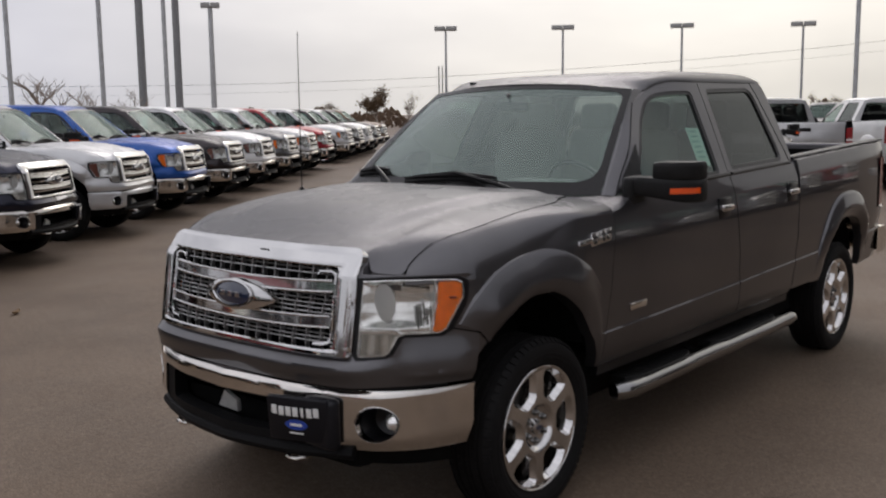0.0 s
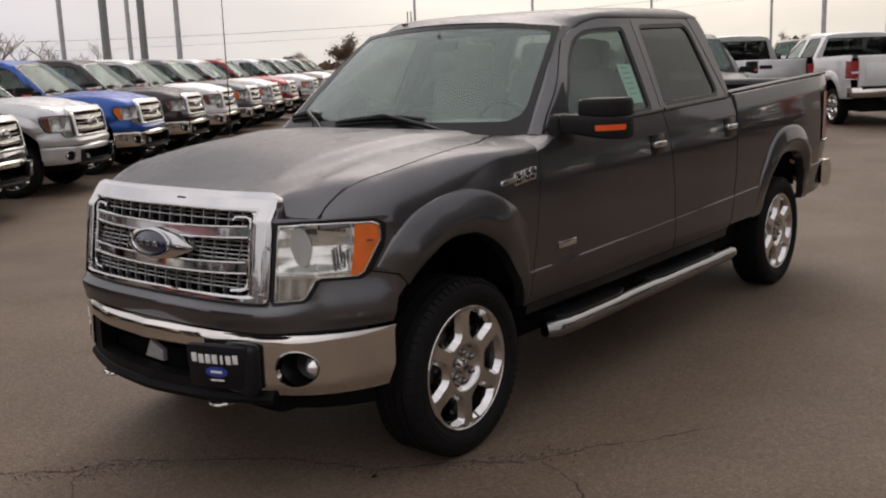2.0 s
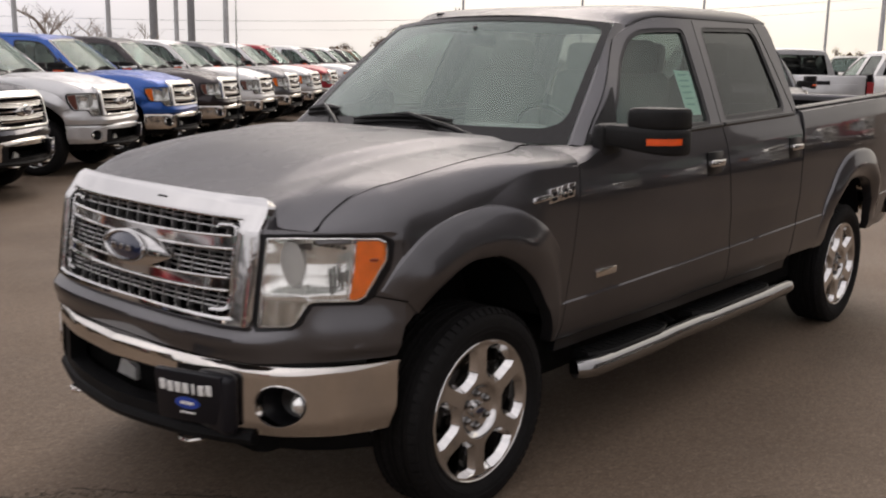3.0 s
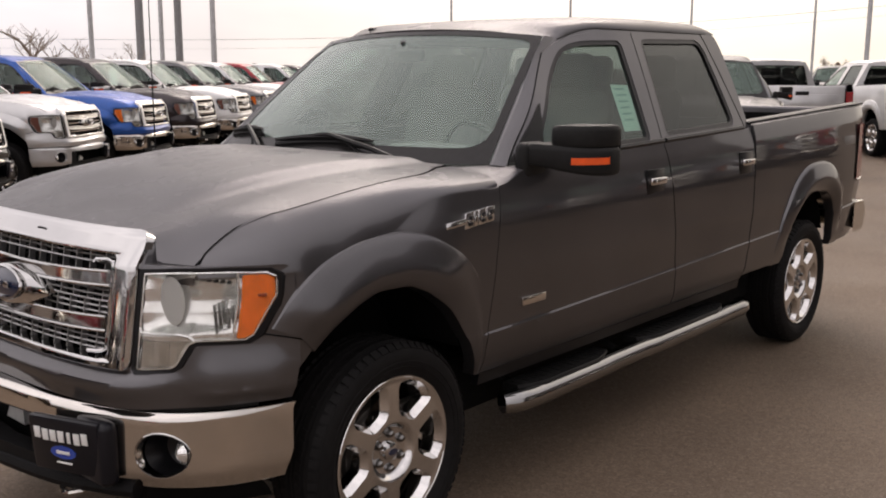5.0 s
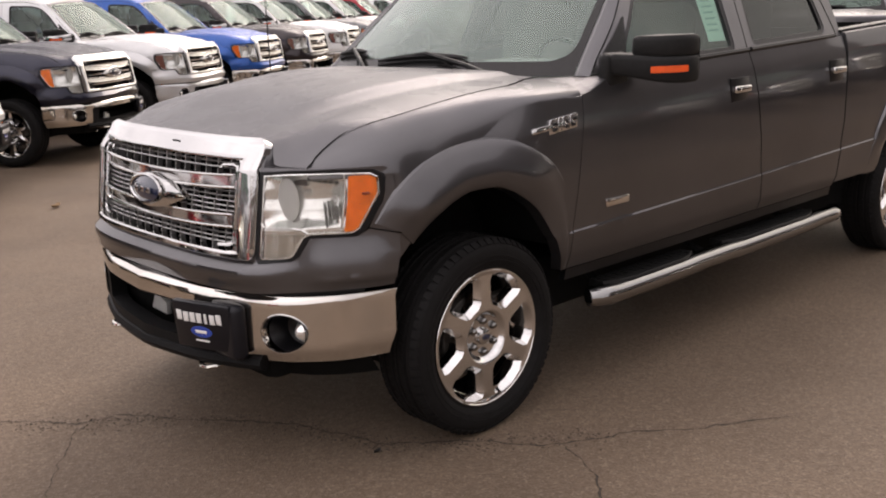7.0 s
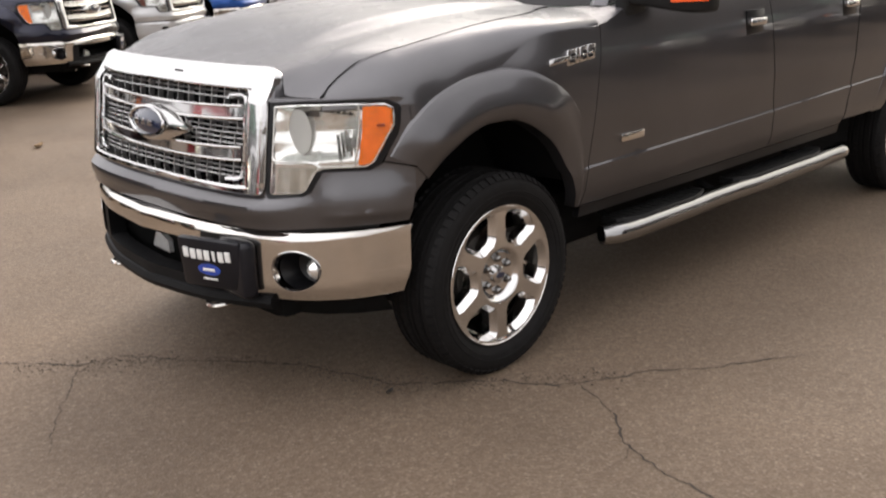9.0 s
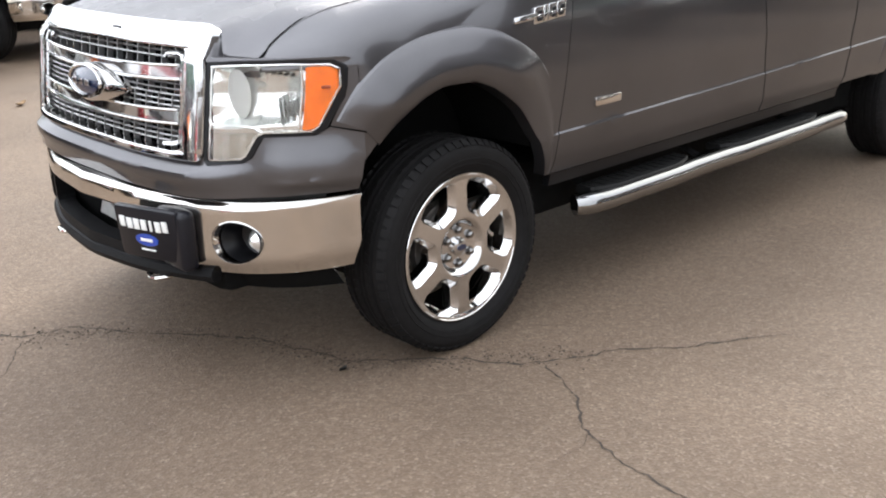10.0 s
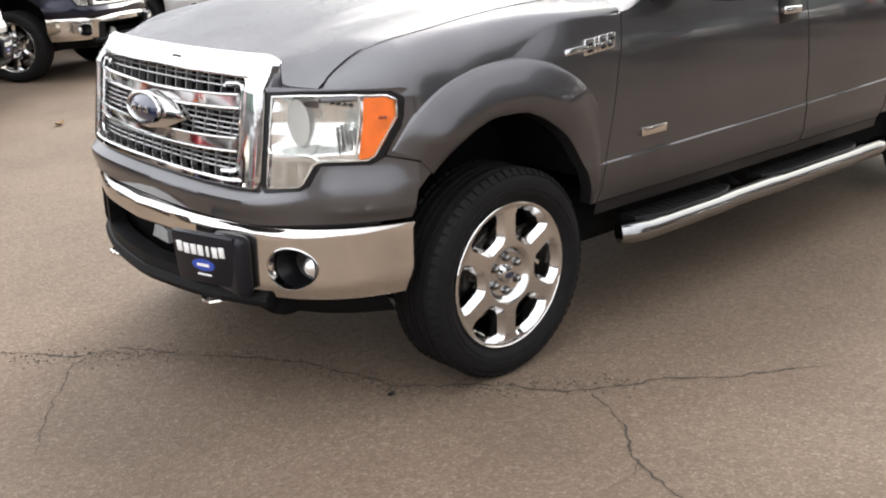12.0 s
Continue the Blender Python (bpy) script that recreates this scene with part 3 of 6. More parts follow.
def fender_part(root, s, paint_mat, q):
    g = Geo()

    def section(x, lo, n):
        ye = hood_edge(x) + 0.002
        zh = hood_z(x, ye) - 0.002
        z1 = min(1.07 - 0.05 * smooth(-0.40, -0.15, x) * (1 - smooth(-0.1, 0.2, x)) + 0.175 * smooth(-0.42, 0.30, x), zh - 0.03)
        lo = min(lo, z1 - 0.005)
        m = int(n * 0.65)
        zs = span(lo, z1, m)
        if m > 20 and lo < 0.68 and x > 0.3:
            c = ledge_z(x)
            j = min(range(m), key=lambda i: abs(zs[i] - c))
            zs[j - 2:j + 2] = [c - 0.0075, c - 0.0032, c + 0.0032, c + 0.0075]
        pts = [(x, s * side_y(x, z), z) for z in zs]
        ya = side_y(x, z1)
        box = smooth(-0.40, 0.25, x)
        yc = max(ye + 0.004, ya - 0.010 - 0.05 * (ya - ye) * (1 - box))
        zc = z1 + (0.72 + 0.16 * box) * (zh - z1)
        for j in range(1, n - m + 1):
            u = j / (n - m)
            zz = z1 * (1 - u) ** 2 + zc * 2 * u * (1 - u) + zh * u * u
            pts.append((x, s * (ya * (1 - u) ** 2 + yc * 2 * u * (1 - u) + ye * u * u), zz))
        return pts

    nz = int(60 * q)
    rows = [section(x, 1.103 - 0.020 * smooth(-0.60, -0.46, x), nz) for x in span(-0.650, -0.400, max(5, int(14 * q)))]
    g.grid(rows, out=(0, s, 0.3))
    xs = [x for x in [-0.02 - ARCH_W * math.cos(math.pi * k / (64 * q)) for k in range(int(64 * q) + 1)] if x > -0.398]
    xs = [-0.400] + xs + [0.425, 0.44]
    rows = []
    for x in xs:
        lo = max(opening_z(x) + 0.012, 0.69 if x < -0.3 else 0.555) if x < 0.42 else 0.555
        rows.append(section(x, lo, nz))
    # rear edge follows the slanting door cut
    rows.append([(gap_front(p[2]) - 0.004, s * side_y(gap_front(p[2]), p[2]) if p[2] < 1.25 else p[1], p[2]) for p in rows[-1]])
    g.grid(rows, out=(0, s, 0.3))
    low = [r[0] for r in rows]
    g.skirt(low, [(p[0], p[1] - s * 0.05, p[2]) for p in low], closed=False)
    end = rows[-1]
    g.skirt(end, [(p[0], p[1] - s * 0.04, p[2]) for p in end], closed=False)
    part("front_fender", g, paint_mat, root)
    wheel_flare(root, s, -0.02, False, paint_mat, q)


def truck_body(root, paint_mat, q):
    # hood
    g = Geo()
    nu, nv = int(56 * q), int(64 * q)
    rows = []
    for i in range(nu):
        u = (i / (nu - 1)) ** 1.5
        row = []
        for j in range(nv):
            v = -1 + 2 * j / (nv - 1)
            x0 = hood_point(u, v * 0.78)[0]
            row.append(hood_point(u, v * hood_edge(x0)))
        rows.append(row)
    g.grid(rows, out=(0, 0, 1))
    loop = rows[0] + [r[-1] for r in rows[1:]] + rows[-1][::-1][1:] + [r[0] for r in rows[::-1]][1:-1]
    g.skirt(loop, [(p[0], p[1] * 0.995, p[2] - (0.06 if i < nv else 0.03)) for i, p in enumerate(loop)])
    part("hood", g, paint_mat, root)
    # cowl under the windshield
    g = Geo()
    rows = []
    for v in span(-0.79, 0.79, int(30 * q)):
        xa, _, za = hood_point(1.0, v)
        xb = 0.51 + 0.13 * (abs(v) / 0.80) ** 2
        rows.append([(xa - 0.02 + (xb + 0.03 - xa) * u, v, za - 0.045 + 0.015 * u) for u in span(0, 1, 5)])
    g.grid(rows, out=(0, 0, 1))
    for v in span(-0.6, 0.6, 13):
        g.box((0.47, v, 1.292), (0.05, 0.06, 0.006), 0.002)
    part("cowl_panel", g, SATIN_BLACK, root)
    for s in (-1, 1):
        fender_part(root, s, paint_mat, q)
    # fascia with openings for lamps and grille
    def fascia_at(y, z, d):
        x = nose_x(y, z)
        w = smooth(0.70, 0.88, abs(y))
        e = (CAB_TUCK(min(z, 0.95)) - d) * w
        a = abs(y)
        k = 0.034 * smooth(0.72, 0.79, a) * (1 - 0.6 * smooth(0.86, 0.893, a)) * (smooth(0.892, 0.745, z) - 0.4 * smooth(0.73, 0.69, z))
        e += k * w - 0.24 * max(0.0, z - 0.90) * 0.35 * smooth(0.872, 0.90, a)
        return x + d * (1 - w) - k * (1 - w), y + (e if y > 0 else -e), z

    g = Geo()
    lampL = [(y, z) for y, z in grown(LAMP, 0.004)]
    lampR = [(-y, z) for y, z in lampL]
    hole = rounded([(-0.570, 0.815), (0.570, 0.815), (0.55, 1.165), (-0.55, 1.165)], 0.03)
    outer = [(-0.890, 0.684), (-0.5, 0.688), (0.5, 0.688), (0.890, 0.684), (0.900, 0.80), (0.900, 0.9), (0.900, 1.086), (0.878, 1.099), (0.80, 1.101), (0.70, 1.105), (0.612, 1.108), (0.598, 1.15), (0.55, 1.188), (-0.55, 1.188), (-0.598, 1.15), (-0.612, 1.108), (-0.70, 1.105), (-0.80, 1.101), (-0.878, 1.099), (-0.900, 1.086), (-0.900, 0.9), (-0.900, 0.80)]
    patch(g, outer, [hole, lampL, lampR], fascia_at, step=(0.016 if q > 0.7 else 0.06), out=(-1, 0, 0), depth=0.05, hole_depth=0.03)
    part("front_fascia", g, paint_mat, root)
    for s in (-1, 1):
        g = Geo()
        g.tube([(x, s * (side_y(x, 0.88) + 0.004), 0.893 - 0.28 * (x + 0.50) ) for x in span(-0.505, -0.345, 12)], 0.0022, 5)
        part("panel_seam", g, MATTE_DARK, root)
        g = Geo()
        g.tube([(x, s * (hood_edge(x) + 0.002), hood_z(x, hood_edge(x)) + 0.0005) for x in span(-0.635, 0.42, 40)], [0.0018 if k < 6 or k > 33 else 0.0002 for k in range(40)], 5)
        part("panel_seam", g, MATTE_DARK, root)
    g = Geo()
    rows = [[(max(nose_x(y, 0.70), BUMPER_X(abs(y))) + 0.03 + d, y, z) for d, z in ((0.0, 0.715), (0.0, 0.64), (0.12, 0.64))] for y in span(-0.83, 0.83, 24)]
    g.grid(rows)
    part("bumper_gap_filler", g, BLACK_PLASTIC, root)
    # doors
    for s in (-1, 1):
        for name, xa, xb, lo in (("front_door", gap_front, lambda z: gap_mid(z) - 0.004, 0.557), ("rear_door", lambda z: gap_mid(z) + 0.004, lambda z: GAP_REAR - 0.005, 0.557)):
            g = Geo()
            side_sheet(g, s, xa, xb, lambda x: lo, door_crest, int(26 * q), int(40 * q), side_y)
            door = part(name, g, paint_mat, root)
            if name == "front_door":
                outline = [(0.680, 1.322), (1.150, 1.742), (1.27, 1.790), (1.38, 1.818), (1.53, 1.838), (gap_mid(1.85) - 0.004, 1.846), (gap_mid(1.33) - 0.004, 1.336)]
                win = rounded([(0.865, 1.362), (0.895, 1.42), (1.135, 1.650), (1.262, 1.744), (1.37, 1.779), (1.49, 1.790), (1.722, 1.796), (1.662, 1.366)], [0.02, 0.02, 0.1, 0.06, 0.05, 0.05, 0.03, 0.03])
                mat = SIDE_GLASS
            else:
                outline = [(gap_mid(1.33) + 0.004, 1.340), (gap_mid(1.85) + 0.004, 1.847), (2.58, 1.858), (2.60, 1.80), (2.64, 1.60), (2.68, 1.40), (2.68, 1.372)]
                win = rounded([(1.845, 1.384), (1.925, 1.806), (2.505, 1.818), (2.545, 1.78), (2.578, 1.402)], [0.02, 0.03, 0.05, 0.05, 0.05])
                mat = PRIVACY_GLASS
            on = lambda x, z, d, s=s: (x, s * (glass_y(x, z) - d), z)
            g = Geo()
            patch(g, outline, [grown(win, 0.012)], on, step=0.09 / q, out=(0, s, 0.3), depth=0.04, hole_depth=0.03)
            part("window_frame", g, paint_mat, door)
            g = Geo()
            patch(g, grown(win, 0.014), [grown(win, -0.008)], lambda x, z, d, s=s: (x, s * (glass_y(x, z) - 0.004 - d), z), step=0.2, out=(0, s, 0.3), hole_depth=0.02)
            part("window_seal", g, SATIN_BLACK, door)
            g = Geo()
            patch(g, grown(win, 0.002), [], lambda x, z, d, s=s: (x, s * (glass_y(x, z) - 0.014), z), step=0.15, out=(0, s, 0.3))
            pane = part("window_pane", g, mat, door)
            pane.visible_shadow = False
            # belt moulding
            g = Geo()
            x0, x1 = (0.80, gap_mid(1.34) - 0.01) if name == "front_door" else (gap_mid(1.34) + 0.01, 2.62)
            g.tube([(x, s * (side_y(x, belt_z(x)) + 0.002), belt_z(x) + 0.010) for x in span(x0, x1, 12)], 0.011, 6)
            part("belt_moulding", g, SATIN_BLACK, door)
            # lever in its cup
            hx, hz, hy = (1.634, 1.18, side_y(1.63, 1.18)) if name == "front_door" else (2.600, 1.20, side_y(2.6, 1.20))
            g = Geo()
            g.box((hx + 0.004, s * (hy - 0.001), hz - 0.010), (0.158, 0.010, 0.135), 0.0048)
            cup = part("handle_cup", g, SATIN_BLACK, door)
            g = Geo()
            g.box((hx + 0.004, s * (hy + 0.018), hz + 0.004), (0.140, 0.018, 0.034), 0.008, segs=3)
            for e in (-0.055, 0.055):
                g.box((hx + e, s * (hy + 0.008), hz + 0.004), (0.02, 0.02, 0.026), 0.005)
            part("door_handle", g, CHROME, door, "chrome pull handle")
        # sail and pillar beside the windshield
        g = Geo()
        rows = []
        for u in span(0, 1, int(14 * q)):
            z = 1.312 + 0.500 * (u + 0.10 * u * (1 - u))
            xi, yi = 0.635 + 0.565 * u, 0.812 - 0.155 * u
            xo = 0.673 + (z - 1.322) * 1.12 + 0.06 * smooth(1.735, 1.80, z)
            yo = glass_y(xo, z) - 0.002
            zz = z
            rows.append([(xi, s * yi, zz), (xi + 0.25 * (xo - xi) - 0.012, s * (yi + (yo - yi) * 0.35), zz + 0.004), (xi + 0.6 * (xo - xi) - 0.010, s * (yi + (yo - yi) * 0.75), zz + 0.002), (xo, s * yo, zz)])
        g.grid(rows, out=(-0.5, s, 0.2))
        part("a_pillar", g, paint_mat, root)
        g = Geo()
        g.tube([(r[-1][0] + 0.003, r[-1][1] + s * 0.0005, r[-1][2]) for r in rows[:-2]], 0.0025, 5)
        part("panel_seam", g, MATTE_DARK, root)
        g = Geo()
        sail = [(0.715, 1.335), (0.872, 1.345), (0.890, 1.40), (0.965, 1.540), (0.948, 1.533), (0.78, 1.400)]
        patch(g, sail, [], lambda x, z, d, s=s: (x, s * (glass_y(x, z) + 0.006 - d), z), step=0.2, out=(0, s, 0), depth=0.02)
        part("mirror_sail", g, BLACK_PLASTIC, root)
        # fender top behind the hood, up to the pillar
        g = Geo()
        rows = []
        for x in span(0.432, 0.98, 20):
            t = smooth(0.43, 0.60, x)
            zo = door_crest(x) - 0.006
            zi = 1.310 + (belt_z(x) - 0.002 - 1.310) * t
            yo = side_y(x, zo)
            yi = 0.715 + 0.095 * smooth(0.43, 0.66, x) if x < 0.66 else max(0.81, glass_y(x, 1.335) - 0.012)
            rows.append([(x, s * (yo + (yi - yo) * u ** 1.15), zo + (zi - zo) * (1 - (1 - u) ** 1.5)) for u in span(0, 1, 10)])
        g.grid(rows, out=(0, 0, 1))
        part("cowl_corner", g, paint_mat, root)
        # rear pillar
        g = Geo()
        outline = [(2.688, 1.372), (2.688, 1.40), (2.648, 1.60), (2.608, 1.80), (2.588, 1.859), (2.68, 1.863), (2.725, 1.856), (2.75, 1.83), (2.757, 1.78), (2.752, 1.6), (2.735, 1.36), (2.735, 1.33), (2.690, 1.33)]
        patch(g, outline, [], lambda x, z, d, s=s: (x, s * (glass_y(x, z) + 0.002 - d), z), step=0.09 / q, out=(0, s, 0.3), depth=0.05)
        part("c_pillar", g, paint_mat, root)
        # sill below the doors
        g = Geo()
        side_sheet(g, s, lambda z: 0.46, lambda z: 2.72, lambda x: 0.505, lambda x: 0.552, 4, 4, lambda x, z: HALF_WIDTH(x) - 0.055 - 0.2 * (0.555 - z))
        part("rocker_panel", g, SATIN_BLACK, root)
        # bed side
        g = Geo()
        xs = [2.732] + span(2.75, 3.22, int(8 * q)) + [3.665 - ARCH_W * math.cos(math.pi * k / (40 * q)) for k in range(int(40 * q) + 1)] + span(4.11, TAIL_X, int(12 * q))
        rows = []
        for x in xs:
            a = arch_z(x, 3.665)
            lo = max(a or 0.0, 0.575)
            hi = 1.388 + 0.034 * (x - 2.73)
            za, zb = max(lo + 0.004, ledge_z(x) - 0.0032), max(lo + 0.008, ledge_z(x) + 0.0032)
            rows.append([(x, s * side_y(x, z - 0.034 * (x - 2.73) * smooth(1.2, 1.38, z), True), z) for z in span(lo, za, 6) + [zb] + span(zb + 0.004, hi, int(34 * q))])
        g.grid(rows, out=(0, s, 0))
        loop = [r[0] for r in rows]
        g.skirt(loop, [(p[0], p[1] - s * 0.05, p[2]) for p in loop], closed=False)
        g.skirt(rows[0], [(p[0], p[1] - s * 0.12, p[2]) for p in rows[0]], closed=False)
        top = [r[-1] for r in rows]
        t2 = [(p[0], p[1] - s * 0.05, p[2] + 0.012) for p in top]
        t3 = [(p[0], p[1] - s * 0.10, p[2] + 0.004) for p in top]
        t4 = [(p[0], p[1] - s * 0.11, p[2] - 0.06) for p in top]
        for a, b in ((top, t2), (t2, t3), (t3, t4)):
            g.skirt(a, b, closed=False)
        part("bed_side", g, paint_mat, root)
        wheel_flare(root, s, 3.665, True, paint_mat, q)
        g = Geo()
        g.box((3.65, s * 0.885, 1.430), (1.84, 0.085, 0.014), 0.005, m=pose(0, 0, 0, 0, -1.95, 0))
        part("bed_rail_cap", g, BLACK_PLASTIC, root)
    # roof
    g = Geo()
    nu, nv = int(40 * q), int(48 * q)
    rows = []
    for i in range(nu):
        u = i / (nu - 1)
        row = []
        for j in range(nv):
            v = math.sin(math.pi / 2 * (-1 + 2 * j / (nv - 1)))
            x = 1.12 + 0.085 * v * v + (2.765 - 1.12 - 0.085 * v * v) * u
            ye, ze = roof_edge(x)
            w = abs(v)
            y = ye * v
            z = ze + (ROOF_MID(x) - ze) * (1 - w ** 9) ** 0.5 - 0.010 * w * w * (1 - w ** 6)
            f = smooth(0.0, 0.12, u)
            y, z = y * f + 0.660 * v * (1 - f), z * f + (1.854 - 0.036 * v * v - 0.024 * v ** 6) * (1 - f)
            row.append((x, y, z))
        rows.append(row)
    g.grid(rows, out=(0, 0, 1))
    loop = rows[0]
    g.skirt(loop, [(p[0] + 0.03, p[1], p[2] - 0.03) for p in loop], closed=False)
    part("roof", g, paint_mat, root, sharp=70)
    door_top = curve((1.14, 1.736), (1.27, 1.790), (1.38, 1.818), (1.53, 1.838), (1.83, 1.846), (2.58, 1.858), (2.77, 1.866))
    for s in (-1, 1):
        g = Geo()
        rows = []
        for x in span(1.16, 2.755, 32):
            zt, zb = roof_edge(x)[1], door_top(x) - 0.006
            rows.append([(x, s * (glass_y(x, z) - 0.006), z) for z in span(zb, max(zt, zb + 0.003), 4)])
        g.grid(rows, out=(0, s, 0.3))
        part("cant_rail", g, paint_mat, root)
        g = Geo()
        g.tube([(x, s * (roof_edge(x)[0] + 0.001), roof_edge(x)[1] - 0.001) for x in span(1.30, 2.74, 26)], 0.003, 6)
        part("drip_rail", g, SATIN_BLACK, root)
    # cab back wall with its window
    g = Geo()
    back = [(-0.92, 0.6), (0.92, 0.6), (0.92, 1.33), (0.69, 1.85), (0.55, 1.895), (0, 1.91), (-0.55, 1.895), (-0.69, 1.85), (-0.92, 1.33)]
    rw = rounded([(-0.77, 1.42), (0.77, 1.42), (0.655, 1.81), (-0.655, 1.81)], 0.04)
    patch(g, back, [rw], lambda y, z, d: (2.742 + 0.02 * smooth(1.35, 1.9, z) + d, y, z), step=0.2, out=(1, 0, 0), hole_depth=-0.03)
    part("cab_back", g, paint_mat, root)
    g = Geo()
    patch(g, rw, [], lambda y, z, d: (2.735 + 0.02 * smooth(1.35, 1.9, z), y, z), step=0.3, out=(1, 0, 0))
    part("rear_window", g, PRIVACY_GLASS, root).visible_shadow = False
    # bed box
    g = Geo()
    xa, xb, yy, zf, zt = 2.76, 4.52, 0.84, 0.86, 1.385
    g.add([(xa, -yy, zf), (xb, -yy, zf), (xb, yy, zf), (xa, yy, zf), (xa, -yy, zt), (xb, -yy, zt), (xb, yy, zt), (xa, yy, zt)], [(0, 1, 2, 3), (0, 1, 5, 4), (2, 3, 7, 6), (3, 0, 4, 7), (1, 2, 6, 5)])
    rows = [[(x, -yy + 2 * yy * k / 36, zf + (0.018 if k % 4 in (1, 2) else 0.002)) for k in range(37)] for x in (xa, xb)]
    g.grid(rows, out=(0, 0, 1))
    part("bed_liner", g, MATTE_DARK, root)
    # tailgate
    g = Geo()
    g.box((4.575, 0, 1.12), (0.07, 1.56, 0.62), 0.018, segs=3)
    g.box((4.612, 0, 1.10), (0.012, 1.30, 0.36), 0.005)
    gate = part("tailgate", g, paint_mat, root)
    g = Geo()
    g.box((4.622, 0, 1.30), (0.02, 0.24, 0.07), 0.006)
    part("tailgate_handle", g, SATIN_BLACK, gate)
    for s in (-1, 1):
        g = Geo()
        prof = [(x, HALF_WIDTH(x) + 0.005) for x in (4.40, 4.45, 4.50, 4.55)] + [(4.595, 0.925), (4.615, 0.88), (4.617, 0.79)]
        rows = [[(x + 0.006 - 0.03 * smooth(1.0, 0.9, z) * 0, s * (y + 0.004), z) for x, y in prof] for z in span(0.97, 1.33, 8)]
        g.grid(rows, out=(1, s, 0))
        lamp = part("tail_light", g, RED_LENS, root)
        g = Geo()
        rows = [[(x + 0.010, s * (y + 0.007), z) for x, y in prof[4:]] for z in (1.08, 1.12)]
        g.grid(rows, out=(1, s, 0))
        part("reverse_lens", g, WHITE_INK, lamp)
        g = Geo()
        for z in (0.965,):
            g.tube([(x + 0.006, s * (y + 0.004), z) for x, y in prof], 0.008, 6)
        part("tail_light_trim", g, CHROME, lamp)
    g = Geo()
    rows = [[(4.74 + 0.06 * math.sin(math.pi * u) - 0.08 * smooth(0.6, 0.95, abs(y)), y, 0.60 + 0.20 * u) for u in span(0, 1, 6)] for y in span(-0.95, 0.95, 20)]
    g.grid(rows, out=(1, 0, 0))
    top = [r[-1] for r in rows]
    g.skirt(top, [(4.54, p[1], p[2]) for p in top], closed=False)
    end = rows[0]
    for k in (0, -1):
        g.skirt(rows[k], [(4.48, p[1], p[2]) for p in rows[k]], closed=False)
    rb = part("rear_bumper", g, CHROME_SOFT, root)
    g = Geo()
    g.box((4.70, 0, 0.815), (0.16, 1.5, 0.02), 0.006)
    g.box((4.64, 0, 0.56), (0.10, 0.60, 0.09), 0.02)
    part("bumper_step_pad", g, BLACK_PLASTIC, rb)
    # windshield
    g = Geo()
    ws = lambda u, v, d=0.0: (0.505 + 0.13 * v * v + (1.125 + 0.075 * v * v - 0.505 - 0.13 * v * v) * u - d * 0.6, v * (0.812 - 0.155 * u), 1.300 + 0.012 * v * v + (1.848 - 0.036 * v * v - 1.300 - 0.012 * v * v) * (u + 0.10 * u * (1 - u)) + d * 0.8)
    g.grid([[ws(u, v) for v in span(-1, 1, 25)] for u in span(0, 1, 12)], out=(-1, 0, 1))
    w = part("windshield", g, WINDSHIELD, root)
    w.visible_shadow = False
    g = Geo()
    fr = lambda a, b, d: ws(b, a, 0.003 - d)
    patch(g, [(-1, 0), (1, 0), (1, 1), (-1, 1)], [rounded([(-0.955, 0.105), (0.955, 0.105), (0.95, 0.955), (-0.95, 0.955)], [0.15, 0.15, 0.09, 0.09], n=6)], fr, step=0.08, out=(-1, 0, 1))
    part("windshield_border", g, FRIT, w)
    # wipers
    for tips, base in ((((0.42, 0.062), (0.03, 0.110), (-0.33, 0.098)), (-0.53, -0.005)), (((0.985, 0.085), (0.82, 0.120), (0.64, 0.124)), (0.52, 0.0))):
        (va, ua), (vm, um), (vb, ub) = tips
        bow = lambda t: ((1 - t) * (1 - 2 * t) * va + 4 * t * (1 - t) * vm + t * (2 * t - 1) * vb, (1 - t) * (1 - 2 * t) * ua + 4 * t * (1 - t) * um + t * (2 * t - 1) * ub)
        at = lambda t, lift, rise=0.0: ws(bow(t)[1] + rise, bow(t)[0], lift)
        g = Geo()
        # rubber blade, the spine above it, then the arm with its hooked end
        g.tube([at(t, 0.010, -0.010) for t in span(0, 1, 12)], 0.008, 5, flat=1.6)
        g.tube([at(t, 0.026, 0.004) for t in span(0.0, 1.0, 12)], [0.007 + 0.009 * math.sin(math.pi * t) for t in span(0, 1, 12)], 6)
        root_at = ws(base[1], base[0], 0.018)
        elbow = ws(base[1] + 0.045, base[0] * 0.72 + vm * 0.28, 0.036)
        g.tube([root_at, elbow, at(0.56, 0.040, 0.004), at(0.42, 0.036, 0.004)], [0.014, 0.011, 0.011, 0.008], 6)
        g.tube([ws(base[1], base[0] * 0.70 + vm * 0.30, 0.016), at(0.66, 0.030, 0.0)], 0.006, 5)
        part("windshield_wiper", g, BLACK_PLASTIC, root)
    # floor pan and wheel wells; chassis and crossmember hang low to block light underneath
    g = Geo()
    g.box((2.1, 0, 0.43), (4.9, 1.45, 0.26), 0.05)
    part("chassis", g, MATTE_DARK, root)
    g = Geo()
    g.box((-0.52, 0, 0.56), (0.5, 1.2, 0.46), 0.06)
    part("front_crossmember", g, MATTE_DARK, root)
    g = Geo()
    g.box((0.2, 0, 0.8), (1.2, 1.0, 0.5), 0.02)
    part("engine_block", g, MATTE_DARK, root)
